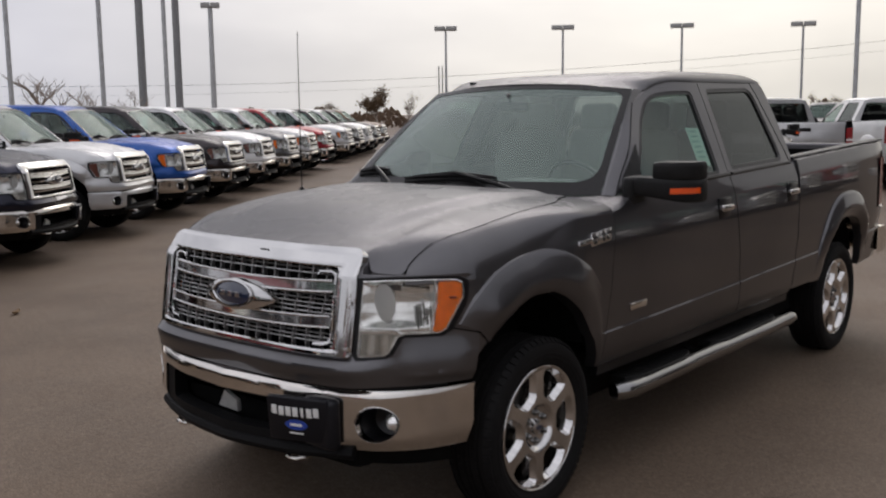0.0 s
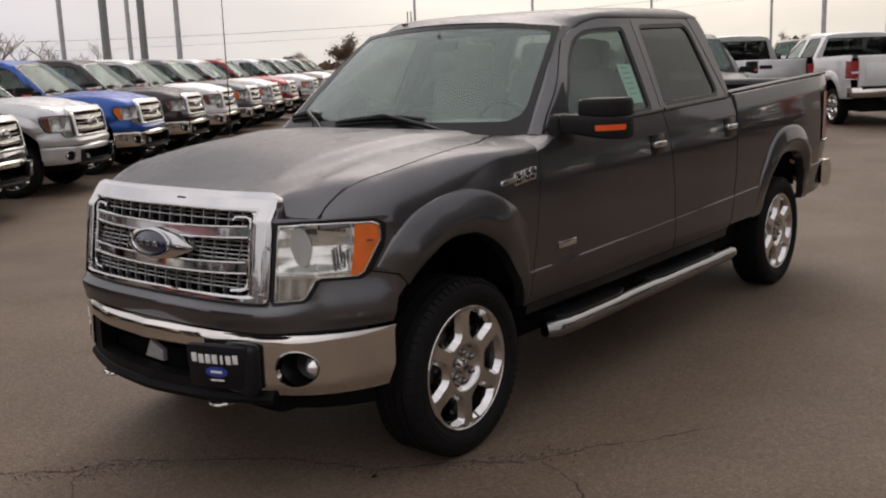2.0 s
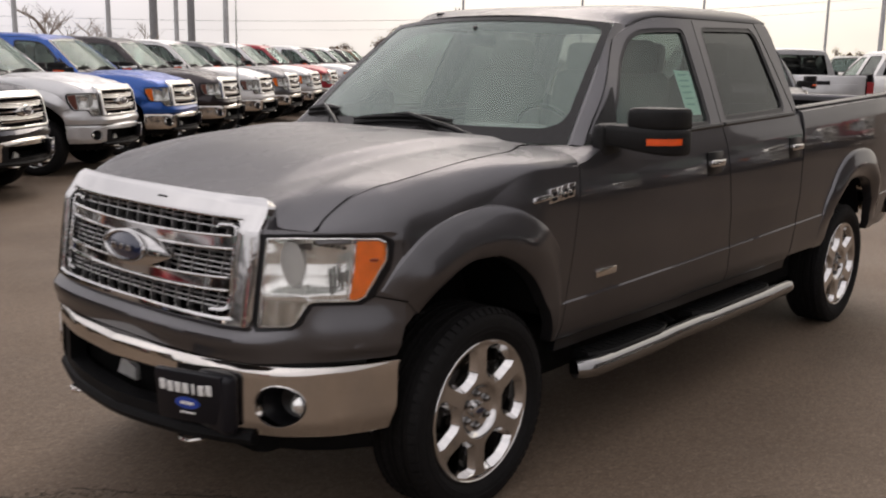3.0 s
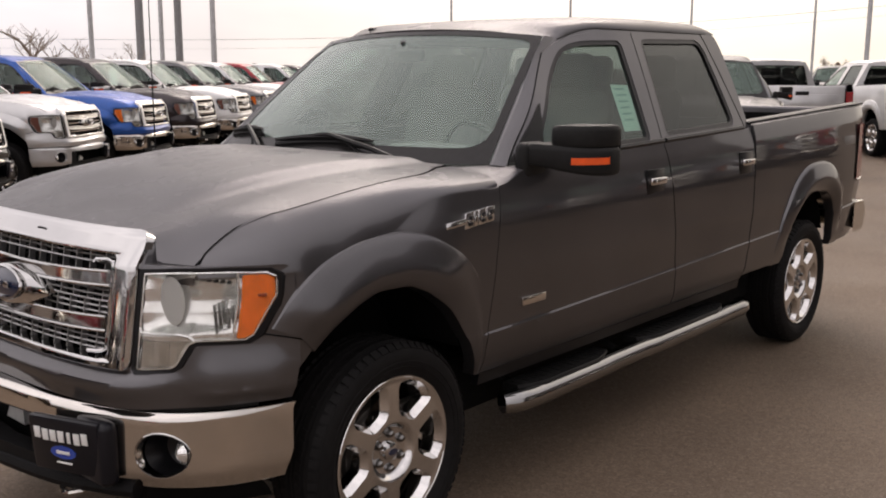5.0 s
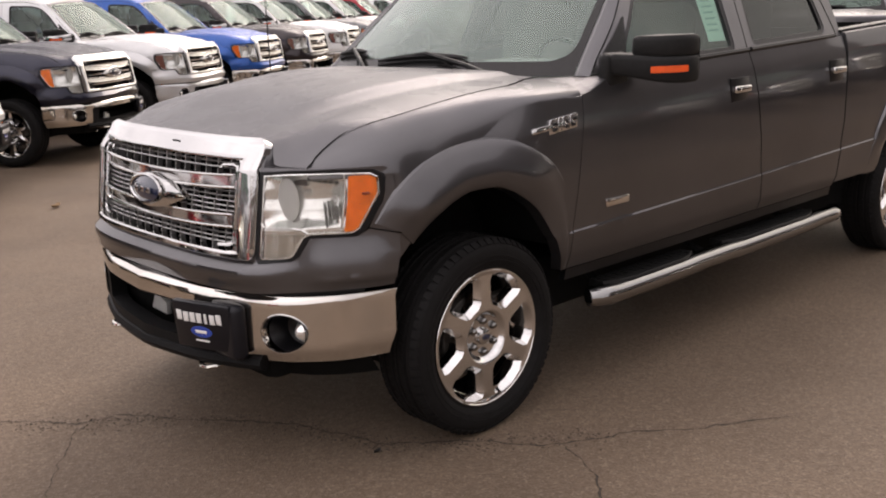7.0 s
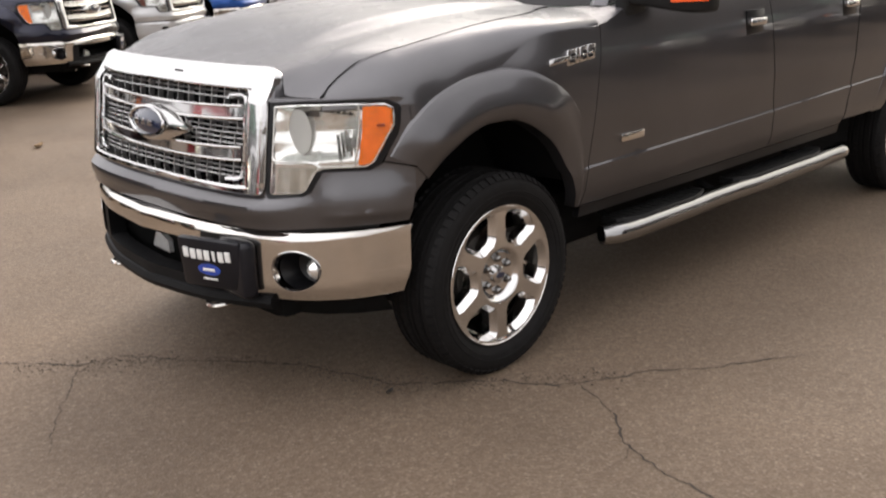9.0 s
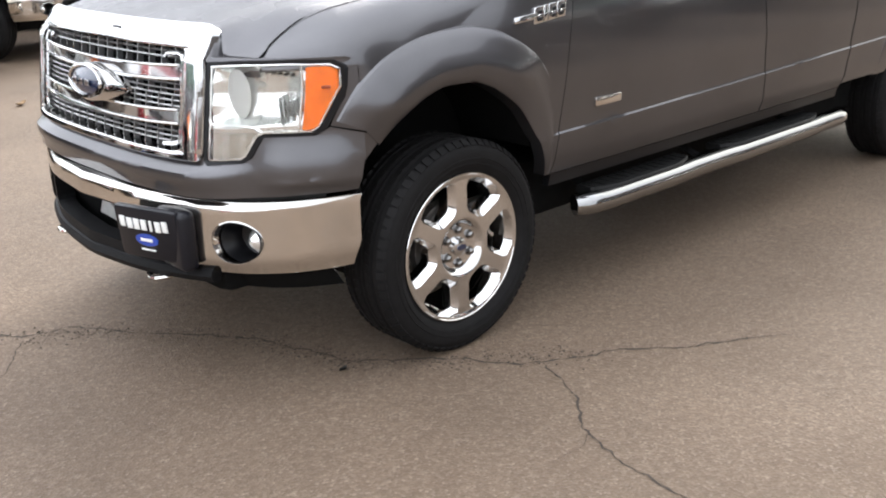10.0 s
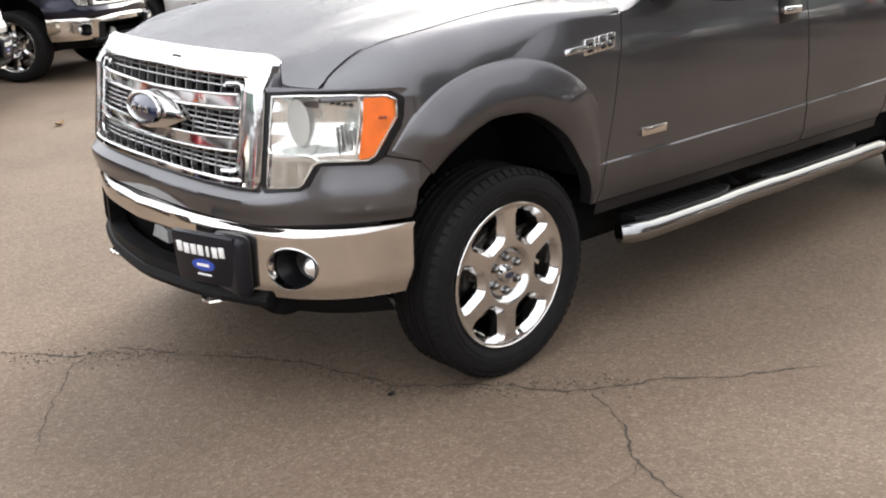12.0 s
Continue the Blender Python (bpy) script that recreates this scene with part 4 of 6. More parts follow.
    for cx, cz in ((-0.02, 0.40), (3.665, 0.40)):
        for s in (-1, 1):
            g = Geo()
            rows = []
            for k in range(17):
                a = math.pi * (0.12 + 0.76 * k / 16)
                x, z = cx - (ARCH_W + 0.005) * math.cos(a), cz + (ARCH_H + 0.03) * math.sin(a) ** 0.8
                rows.append([(x, s * 0.88, z), (x, s * 0.52, z)])
            g.grid(rows)
            inner = [r[1] for r in rows]
            g.add(inner, [tuple(range(len(inner)))])
            part("wheel_well", g, MATTE_DARK, root)
    # cabin
    g = Geo()
    g.box((0.86, 0, 1.22), (0.42, 1.52, 0.20), 0.06, segs=3)
    g.box((0.72, 0.36, 1.28), (0.3, 0.5, 0.08), 0.03)
    g.box((0.80, -0.38, 1.335), (0.22, 0.36, 0.06), 0.03)
    part("dashboard", g, INTERIOR, root)
    g = Geo()
    g.lathe([(0.185 + 0.014 * math.cos(a), 0.014 * math.sin(a)) for a in [2 * math.pi * k / 6 for k in range(6)]], 24, axis="x", closed=True)
    g.box((0, 0, -0.02), (0.03, 0.34, 0.05), 0.01)
    g.v = [tuple(pose(1.12, -0.38, 1.27, 0, -22, 0) @ Vector(p)) for p in g.v]
    part("steering_wheel", g, SATIN_BLACK, root)
    for x, y in ((1.62, -0.38), (1.62, 0.38), (2.42, -0.40), (2.42, 0.0), (2.42, 0.40)):
        g = Geo()
        wd = 0.50 if x < 2 else 0.40
        g.box((x - 0.15, y, 0.98), (0.52, wd, 0.18), 0.06, segs=3)
        g.box((x + 0.12, y, 1.28), (0.16, wd - 0.02, 0.62), 0.07, m=pose(0, 0, 0, 0, 12, 0), segs=3)
        g.box((x + 0.21, y, 1.66), (0.10, 0.27, 0.19), 0.045, m=pose(0, 0, 0, 0, 8, 0), segs=3)
        part("seat", g, SEAT_CLOTH, root)
    g = Geo()
    g.box((1.08, 0.02, 1.735), (0.03, 0.21, 0.06), 0.012)
    g.tube([(1.08, 0.02, 1.75), (1.05, 0.02, 1.80)], 0.012, 6)
    part("interior_mirror", g, SATIN_BLACK, root)
    g = Geo()
    g.box((1.98, 0, 1.815), (1.2, 1.15, 0.02), 0.008)
    g.box((1.6, 0, 0.72), (2.1, 1.72, 0.03), 0.01)
    for s in (-1, 1):
        g.box((1.70, s * 0.885, 1.02), (1.9, 0.03, 0.50), 0.01)
    part("cabin_lining", g, INTERIOR, root)


def truck_front(root, paint_mat, q, plate=True):
    # chrome grille surround
    g = Geo()
    outer = rounded([(-0.606, 0.795), (0.606, 0.795), (0.606, 1.08), (0.594, 1.200), (-0.594, 1.200), (-0.606, 1.08)], [0.03, 0.03, 0.05, 0.05, 0.05, 0.05])
    inner = rounded([(-0.528, 0.822), (0.528, 0.822), (0.526, 1.130), (-0.526, 1.130)], 0.035)

    def prof(y, z, d):
        # flat face with softly rounded edges
        t = max((abs(y) - 0.527) / 0.079, (z - 1.129) / 0.066, (0.824 - z) / 0.029)
        t = min(1.0, max(0.0, t))
        e = min(1.0, min(t, 1 - t) / 0.22)
        return nose_x(y, z) - 0.012 - 0.009 * (1 - (1 - e) ** 2) + d, y, z - 0.6 * d * smooth(1.17, 1.195, z)

    patch(g, outer, [inner], prof, step=0.011 / q, out=(-1, 0, 0), depth=0.028, hole_depth=0.05)
    gs = part("grille_surround", g, CHROME, root)
    # inner chrome ring
    g = Geo()
    for s in (-1, 1):
        g = Geo()
        ring = [(0.425, 1.098), (0.43, 1.108), (0.48, 1.111), (0.500, 1.106), (0.507, 1.092), (0.508, 1.05), (0.508, 0.90), (0.506, 0.862), (0.498, 0.846), (0.48, 0.840), (0.43, 0.836)]
        g.tube([(nose_x(y, z) + 0.002, s * y, z) for y, z in ring], 0.0065, 6)
        part("inner_ring", g, CHROME if q > 0.7 else SATIN_BLACK, gs)
    # two broad bars: a flat face between a bright lip above and below
    for z0 in (1.058, 0.924):
        zb = lambda y: z0 - 0.013 * (1 - (y / 0.5) ** 2)
        for k in (-1, 1):
            g = Geo()
            g.tube([(nose_x(y, zb(y)) - 0.002, y, zb(y) + k * 0.0215) for y in span(-0.500, 0.500, int(30 * q))], 0.0055, 8)
            part("grille_bar", g, CHROME, gs)
        g = Geo()
        g.grid([[(nose_x(y, zb(y) + d) + 0.003, y, zb(y) + d) for d in (-0.021, 0.0, 0.021)] for y in span(-0.500, 0.500, int(30 * q))], out=(-1, 0, 0))
        part("bar_face", g, BAR_CHROME, gs)
    # mesh of thin bars, or plain bright bars on the plainer trucks
    g = Geo()
    if q > 0.7:
        nvert = 16
        for k in range(nvert):
            y = -0.52 + 1.04 * k / (nvert - 1)
            xs = [(nose_x(y, z) + 0.022, y, z) for z in (0.828, 0.98, 1.126)]
            for a, b in zip(xs, xs[1:]):
                c = [(a[i] + b[i]) / 2 for i in range(3)]
                g.box(c, (0.020, 0.0050, b[2] - a[2] + 0.012), 0.0, m=pose(0, 0, 0, 0, math.degrees(math.atan(0.16)), 0))
        for z in (0.842, 0.858, 0.874, 0.950, 0.967, 0.984, 1.001, 1.018, 1.098, 1.114):
            g.tube([(nose_x(y, z) + 0.016, y, z) for y in span(-0.53, 0.53, int(16 * q))], 0.0032, 4)
        part("grille_mesh", g, GREY_PLASTIC, gs)
    else:
        for z in (0.872, 0.980, 1.082):
            g = Geo()
            rows = [[(nose_x(y, z) + 0.03, y, z + 0.011), (nose_x(y, z) + 0.004, y, z + 0.009), (nose_x(y, z) + 0.004, y, z - 0.009), (nose_x(y, z) + 0.03, y, z - 0.011)] for y in span(-0.50, 0.50, 10)]
            g.grid(rows, out=(-1, 0, 0))
            part("bright_bar", g, CHROME, gs)
    g = Geo()
    g.grid([[(nose_x(y, z) + 0.075, y, z) for z in span(0.812, 1.15, 4)] for y in span(-0.565, 0.565, 12)], out=(-1, 0, 0))
    part("grille_backing", g, MATTE_DARK, gs)
    if plate and q > 0.7:
        g = Geo()
        g.tube([(nose_x(y, z) - 0.0225, y, z) for y, z in ((-0.080, 1.168), (-0.10, 1.169), (-0.126, 1.168))], 0.0036, 6)
        part("band_clip", g, SATIN_BLACK, gs, "small dark clip on the chrome band")
    # winged emblem mount and oval
    g = Geo()
    wing = rounded([(-0.235, 0.976), (-0.13, 1.030), (0.0, 1.050), (0.13, 1.030), (0.235, 0.976), (0.13, 0.938), (0.0, 0.922), (-0.13, 0.938)], 0.03)
    patch(g, wing, [], lambda y, z, d: (nose_x(y, z) - 0.006 - 0.042 * max(0, 1 - (y / 0.22) ** 2 - ((z - 0.987) / 0.09) ** 2) + d, y, z), step=0.03, out=(-1, 0, 0), depth=0.04)
    em = part("emblem_mount", g, CHROME, gs)
    g = Geo()
    rows = []
    for k in range(9):
        t = k / 8
        rows.append([(nose_x(0, 0.992 + 0.05 * math.sin(a) * t) - 0.040 - 0.018 * math.cos(t * math.pi / 2), 0.118 * math.cos(a) * t, 0.992 + 0.050 * math.sin(a) * t) for a in [2 * math.pi * i / 28 for i in range(28)]])
    g.grid(rows, out=(-1, 0, 0), wrap=True)
    part("oval_badge", g, NAVY_ENAMEL, em, "dark blue oval emblem with chrome rim")
    g = Geo()
    ringp = [(nose_x(0, 0.992 + 0.05 * math.sin(a)) - 0.044, 0.119 * math.cos(a), 0.992 + 0.051 * math.sin(a)) for a in [2 * math.pi * i / 28 for i in range(30)]]
    g.tube(ringp, 0.006, 5, caps=False)
    for yy, ww in ((-0.05, 0.03), (-0.005, 0.025), (0.04, 0.03)):
        g.box((nose_x(0, 0.992) - 0.060, yy, 0.992), (0.004, ww, 0.020), 0.001)
    part("emblem_rim", g, CHROME, em)
    # headlights
    for s in (-1, 1):
        P = [(s * y, z) for y, z in LAMP]
        g = Geo()
        patch(g, [(max(-0.8785, min(0.8785, y)), z) for y, z in grown(P, 0.0095)], [grown(P, -0.001)], lambda y, z, d: (nose_x(y, z) - 0.005 + d, y, z), step=0.05, out=(-1, 0, 0), depth=0.02, hole_depth=0.008)
        hl = part("headlight", g, SATIN_BLACK, root, "clear headlight with amber corner lens")
        # bright bucket: a deep bowl whose walls rise to the rim, ribbed towards the corner
        g = Geo()

        def bucket(y, z, d):
            a = abs(y)
            v = (z - 0.995) / 0.090
            u = (a - 0.718) / 0.098
            deep = max(0.0, 1 - abs(v) ** 2.4) * max(0.0, 1 - abs(u) ** 3) if z > 0.893 else 0.0
            ribs = 0.0022 * math.sin(a * 520) * smooth(0.755, 0.775, a) * (1 - smooth(1.03, 1.06, z))
            ribs += 0.007 * (abs((a * 26) % 2 - 1) - 0.5) * smooth(0.70, 0.72, a) + 0.006 * (abs((z * 30) % 2 - 1) - 0.5)
            return nose_x(y, z) + 0.010 + 0.040 * deep + ribs + d, y, z

        patch(g, grown(P, 0.0), [], bucket, step=0.006 if q > 0.7 else 0.03, out=(-1, 0, 0))
        part("reflector", g, REFLECTOR, hl, "bright faceted reflector")
        # round shield before the bulb
        g = Geo()
        rows = []
        for k in range(6):
            t = k / 5
            rows.append([(nose_x(0.682, 1.0) + 0.022 - 0.008 * (1 - t * t) + 0.28 * 0.05 * math.cos(a) * t, s * (0.682 + 0.044 * math.cos(a) * t), 1.000 + 0.074 * math.sin(a) * t) for a in [2 * math.pi * i / 24 for i in range(24)]])
        g.grid(rows, out=(-1, 0, 0), wrap=True)
        part("bulb_shield", g, FROSTED, hl, "pale round bulb shield")
        if q > 0.7:
            for k in range(6):
                g = Geo()
                g.box((nose_x(0.735 + 0.011 * k, 1.06) + 0.020, s * (0.733 + 0.012 * k), 1.066 - 0.003 * k), (0.016, 0.008, 0.008), 0.002, m=pose(0, 0, 0, s * 35, 0, 0))
                part("reflector_step", g, DARK_CHROME, hl)
                g = Geo()
                yk = 0.772 + 0.007 * k
                g.box((nose_x(yk, 0.95) + 0.014, s * yk, 0.945 + 0.010 * (k % 3)), (0.010, 0.0032, 0.085 - 0.008 * k), 0.001, m=pose(0, 0, 0, s * 6, 0, 0))
                part("reflector_fin", g, FIN_GREY, hl)
        # lower marker with ribs
        g = Geo()
        lowp = [(0.626, 0.886), (0.732, 0.882), (0.708, 0.812), (0.626, 0.807)]
        patch(g, [(s * y, z) for y, z in lowp], [], lambda y, z, d: (nose_x(y, z) + 0.002 + 0.005 * abs(math.sin(abs(y) * 420)), y, z), step=0.0035 if q > 0.7 else 0.02, out=(-1, 0, 0))
        part("marker_lens", g, MARKER_LENS, hl, "ribbed grey-clear marker lens")
        g = Geo()
        g.tube([(nose_x(y, z) - 0.001, s * y, z) for y, z in ((0.622, 0.925), (0.628, 0.912), (0.66, 0.908), (0.712, 0.906), (0.730, 0.900), (0.742, 0.886))], 0.005, 6)
        part("bright_divider", g, REFLECTOR, hl)
        g = Geo()
        g.tube([(nose_x(y, z) - 0.001, s * y, z) for y, z in ((0.814, 1.082), (0.815, 1.0), (0.806, 0.884))], 0.0045, 6)
        part("bright_divider", g, REFLECTOR, hl)
        g = Geo()
        loop = dense(grown(LAMP, -0.005), 0.03)
        pts = [(nose_x(y, z) - 0.002, s * y, z) for y, z in loop]
        g.tube(pts + pts[:1], 0.0030, 5, caps=False)
        part("bright_bezel", g, REFLECTOR, hl)
        amb = rounded([(s * 0.823, 1.075), (s * 0.858, 1.073), (s * 0.866, 1.063), (s * 0.867, 1.010), (s * 0.858, 0.975), (s * 0.835, 0.896), (s * 0.827, 0.886), (s * 0.813, 0.885), (s * 0.821, 1.0)], 0.006)
        g = Geo()
        patch(g, amb, [], lambda y, z, d: (nose_x(y, z) - 0.004 + d, y, z), step=0.03, out=(-1, 0, 0), depth=0.02)
        am = part("amber_corner", g, AMBER, hl, "orange corner lens")
        g = Geo()
        g.box((nose_x(0.851, 1.01) - 0.004, s * 0.853, 1.012), (0.012, 0.026, 0.008), 0.002, m=pose(0, 0, 0, 0, 0, s * -50))
        part("amber_mark", g, material("amber_mark_dark", (0.25, 0.04, 0.01), rough=0.3, grain=0.1) if "amber_mark_dark" not in bpy.data.materials else bpy.data.materials["amber_mark_dark"], am)
        g = Geo()
        patch(g, grown(P, -0.004), [], lambda y, z, d: (nose_x(y, z) - 0.0065, y, z), step=0.03 / q, out=(-1, 0, 0))
        ln = part("lens", g, CLEAR_LENS, hl)
        ln.visible_shadow = False
    # bumper: chrome band and wings
    lip = lambda z: 0.018 * smooth(0.668, 0.688, z) + 0.022 * smooth(0.50, 0.43, z)
    fall = lambda y: 0.004 + 0.014 * smooth(0.05, 0.60, abs(y))

    def B(y, z, d):
        w = smooth(0.70, 0.86, abs(y))
        yy = y * (1 - 0.02 * smooth(0.5, 0.42, z)) - (d * w if y > 0 else -d * w)
        return BUMPER_X(abs(y)) + lip(z + fall(y) - 0.004) * (1 - 0.4 * w) + d * (1 - w) + 0.02 * (z - 0.6), yy, z

    top, mid, low = 0.690, 0.615, 0.435
    chrome = [(-0.893, top - 0.020), (-0.893, 0.52), (-0.885, low), (-0.575, low + 0.005), (-0.560, low + 0.02), (-0.545, mid - 0.015), (-0.53, mid), (0.53, mid), (0.545, mid - 0.015), (0.560, low + 0.02), (0.575, low + 0.005), (0.885, low), (0.893, 0.52), (0.893, top - 0.020)] + [(y, top - fall(y)) for y in span(0.86, -0.86, 25)]
    fogs = [[(s * 0.688 + 0.066 * math.cos(a), 0.545 + 0.068 * math.sin(a)) for a in [2 * math.pi * k / 24 for k in range(24)]] for s in (-1, 1)]
    g = Geo()
    patch(g, chrome, fogs, B, step=0.018 / q, out=(-1, 0, 0), depth=0.05, hole_depth=0.02)
    rows = [[B(y, top - fall(y), d) for d in (0.0, 0.006, 0.016)] for y in span(-0.86, 0.86, 36)]
    g.grid(rows, out=(0, 0, 1))
    bp = part("front_bumper", g, CHROME_SOFT, root, "chrome front bumper")
    for s in (-1, 1):
        g = Geo()
        ang = [2 * math.pi * k / 24 for k in range(25)]
        g.tube([B(s * 0.688 + 0.068 * math.cos(a), 0.545 + 0.070 * math.sin(a), -0.001) for a in ang], 0.0022, 5, caps=False)
        part("fog_ring", g, CHROME, bp)
    for s in (-1, 1):
        g = Geo()
        rows = []
        for d, r in ((0.0, 0.068), (0.07, 0.060), (0.09, 0.02)):
            rows.append([(B(s * 0.688, 0.545, 0)[0] + 0.02 + d + 0.42 * 1 * r * (s * math.cos(a)) * 1.0, s * 0.688 + r * math.cos(a), 0.545 + r * math.sin(a)) for a in [2 * math.pi * k / 20 for k in range(20)]])
        g.grid(rows, out=(-1, 0, 0), wrap=True)
        part("fog_lamp_cup", g, SATIN_BLACK, bp)
        g = Geo()
        rows = []
        for k in range(7):
            t = k / 6
            rows.append([(B(s * 0.688, 0.545, 0)[0] + 0.055 - 0.022 * math.cos(t * math.pi / 2), s * 0.722 + 0.034 * math.cos(a) * t, 0.545 + 0.036 * math.sin(a) * t) for a in [2 * math.pi * i / 20 for i in range(20)]])
        g.grid(rows, out=(-1, 0, 0), wrap=True)
        part("fog_lamp", g, REFLECTOR, bp, "small round clear fog lamp")
    # air dam hanging below the bumper
    g = Geo()
    rows = [[(BUMPER_X(abs(y)) + d, y * k, z) for d, k, z in ((0.06, 0.98, 0.445), (0.10, 0.97, 0.40), (0.14, 0.95, 0.345), (0.16, 0.94, 0.34))] for y in span(-0.84, 0.84, 24)]
    g.grid(rows, out=(-1, 0, 0))
    part("air_dam", g, MATTE_DARK, bp)
    # black lower valance with its mouth
    g = Geo()
    black = [(-0.572, 0.415), (0.572, 0.415), (0.560, 0.45), (0.543, mid - 0.01), (0.53, mid + 0.003), (-0.53, mid + 0.003), (-0.543, mid - 0.01), (-0.560, 0.45)]
    mouth = rounded([(-0.46, 0.475), (0.46, 0.475), (0.45, 0.605), (-0.45, 0.605)], 0.02)
    patch(g, black, [mouth], lambda y, z, d: (BUMPER_X(abs(y)) + 0.010 + d, y, z), step=0.06, out=(-1, 0, 0), depth=0.06, hole_depth=0.07)
    g.tube([(BUMPER_X(abs(y)) + 0.022, y, 0.425 - 0.012 * (1 - (y / 0.6) ** 2)) for y in span(-0.60, 0.60, 16)], 0.028, 8)
    part("lower_valance", g, VALANCE_BLACK, bp)
    g = Geo()
    g.grid([[(BUMPER_X(abs(y)) + 0.175, y, z) for z in (0.40, 0.64)] for y in span(-0.6, 0.6, 8)], out=(-1, 0, 0))
    g.box((-0.74, 0.0, 0.54), (0.06, 0.9, 0.06), 0.01)
    part("valance_backing", g, MATTE_DARK, bp)
    # added pale plate in place of lit ground seen through the mouth
    g = Geo()
    gap_shape = [(0.233, 0.459), (0.107, 0.453), (0.109, 0.501), (0.191, 0.534)]
    g.add([(-0.79, y, z) for y, z in gap_shape], [(0, 1, 2, 3)])
    g.skirt([(-0.79, y, z) for y, z in gap_shape], [(-0.76, y, z) for y, z in gap_shape])
    part("frame_horn", g, PALE_PLATE, bp)
    for s in (-1, 1):
        g = Geo()
        yc = s * 0.36
        x0 = BUMPER_X(0.36) + 0.03
        g.tube([(x0 + 0.10, yc - 0.045, 0.395), (x0, yc - 0.045, 0.388), (x0 - 0.03, yc - 0.025, 0.385), (x0 - 0.035, yc, 0.384), (x0 - 0.03, yc + 0.025, 0.385), (x0, yc + 0.045, 0.388), (x0 + 0.10, yc + 0.045, 0.395)], 0.010, 8)
        part("tow_hook", g, CHROME_SOFT, root, "bare steel tow hook")
    if plate:
        g = Geo()
        m = pose(-0.915, -0.432, 0.558, 0, -6, 18)
        g.box((0, 0, 0), (0.03, 0.265, 0.180), 0.012, m=m.to_3x3().to_4x4())
        g.v = [(p[0] + m.translation.x, p[1] + m.translation.y, p[2] + m.translation.z) for p in g.v]
        g.box((-0.86, -0.50, 0.545), (0.06, 0.16, 0.20), 0.022, segs=3)
        pl = part("dealer_plate", g, PLATE_BLACK, root, "black plate with white print and a blue oval")

        def on_plate(name, boxes, mat, oval=None):
            g = Geo()
            for cy, cz, w, h in boxes:
                g.box((-0.018, -cy, cz), (0.004, w, h), 0.001)
            if oval:
                cy, cz, a, b = oval
                ring = [(-0.018, -cy + a * math.cos(t), cz + b * math.sin(t)) for t in [2 * math.pi * k / 28 for k in range(28)]]
                g.add(ring, [tuple(range(28))])
                g.skirt(ring, [(-0.012, p[1], p[2]) for p in ring])
            g.v = [tuple(m @ Vector(p)) for p in g.v]
            part(name, g, mat, pl)

        letters = [(-0.096 + 0.030 * k, 0.034 + (0.004 if k in (0, 6) else 0), 0.011 if k == 4 else 0.022, 0.036) for k in range(7)]
        for bar in letters:
            on_plate("print_bar", [bar], WHITE_INK)
        on_plate("blue_oval", [], BLUE_INK, oval=(-0.006, -0.018, 0.048, 0.021))
        on_plate("oval_print", [(-0.006, -0.018, 0.05, 0.010)], WHITE_INK)
        on_plate("print_line", [(-0.006, -0.052, 0.06, 0.006)], WHITE_INK)


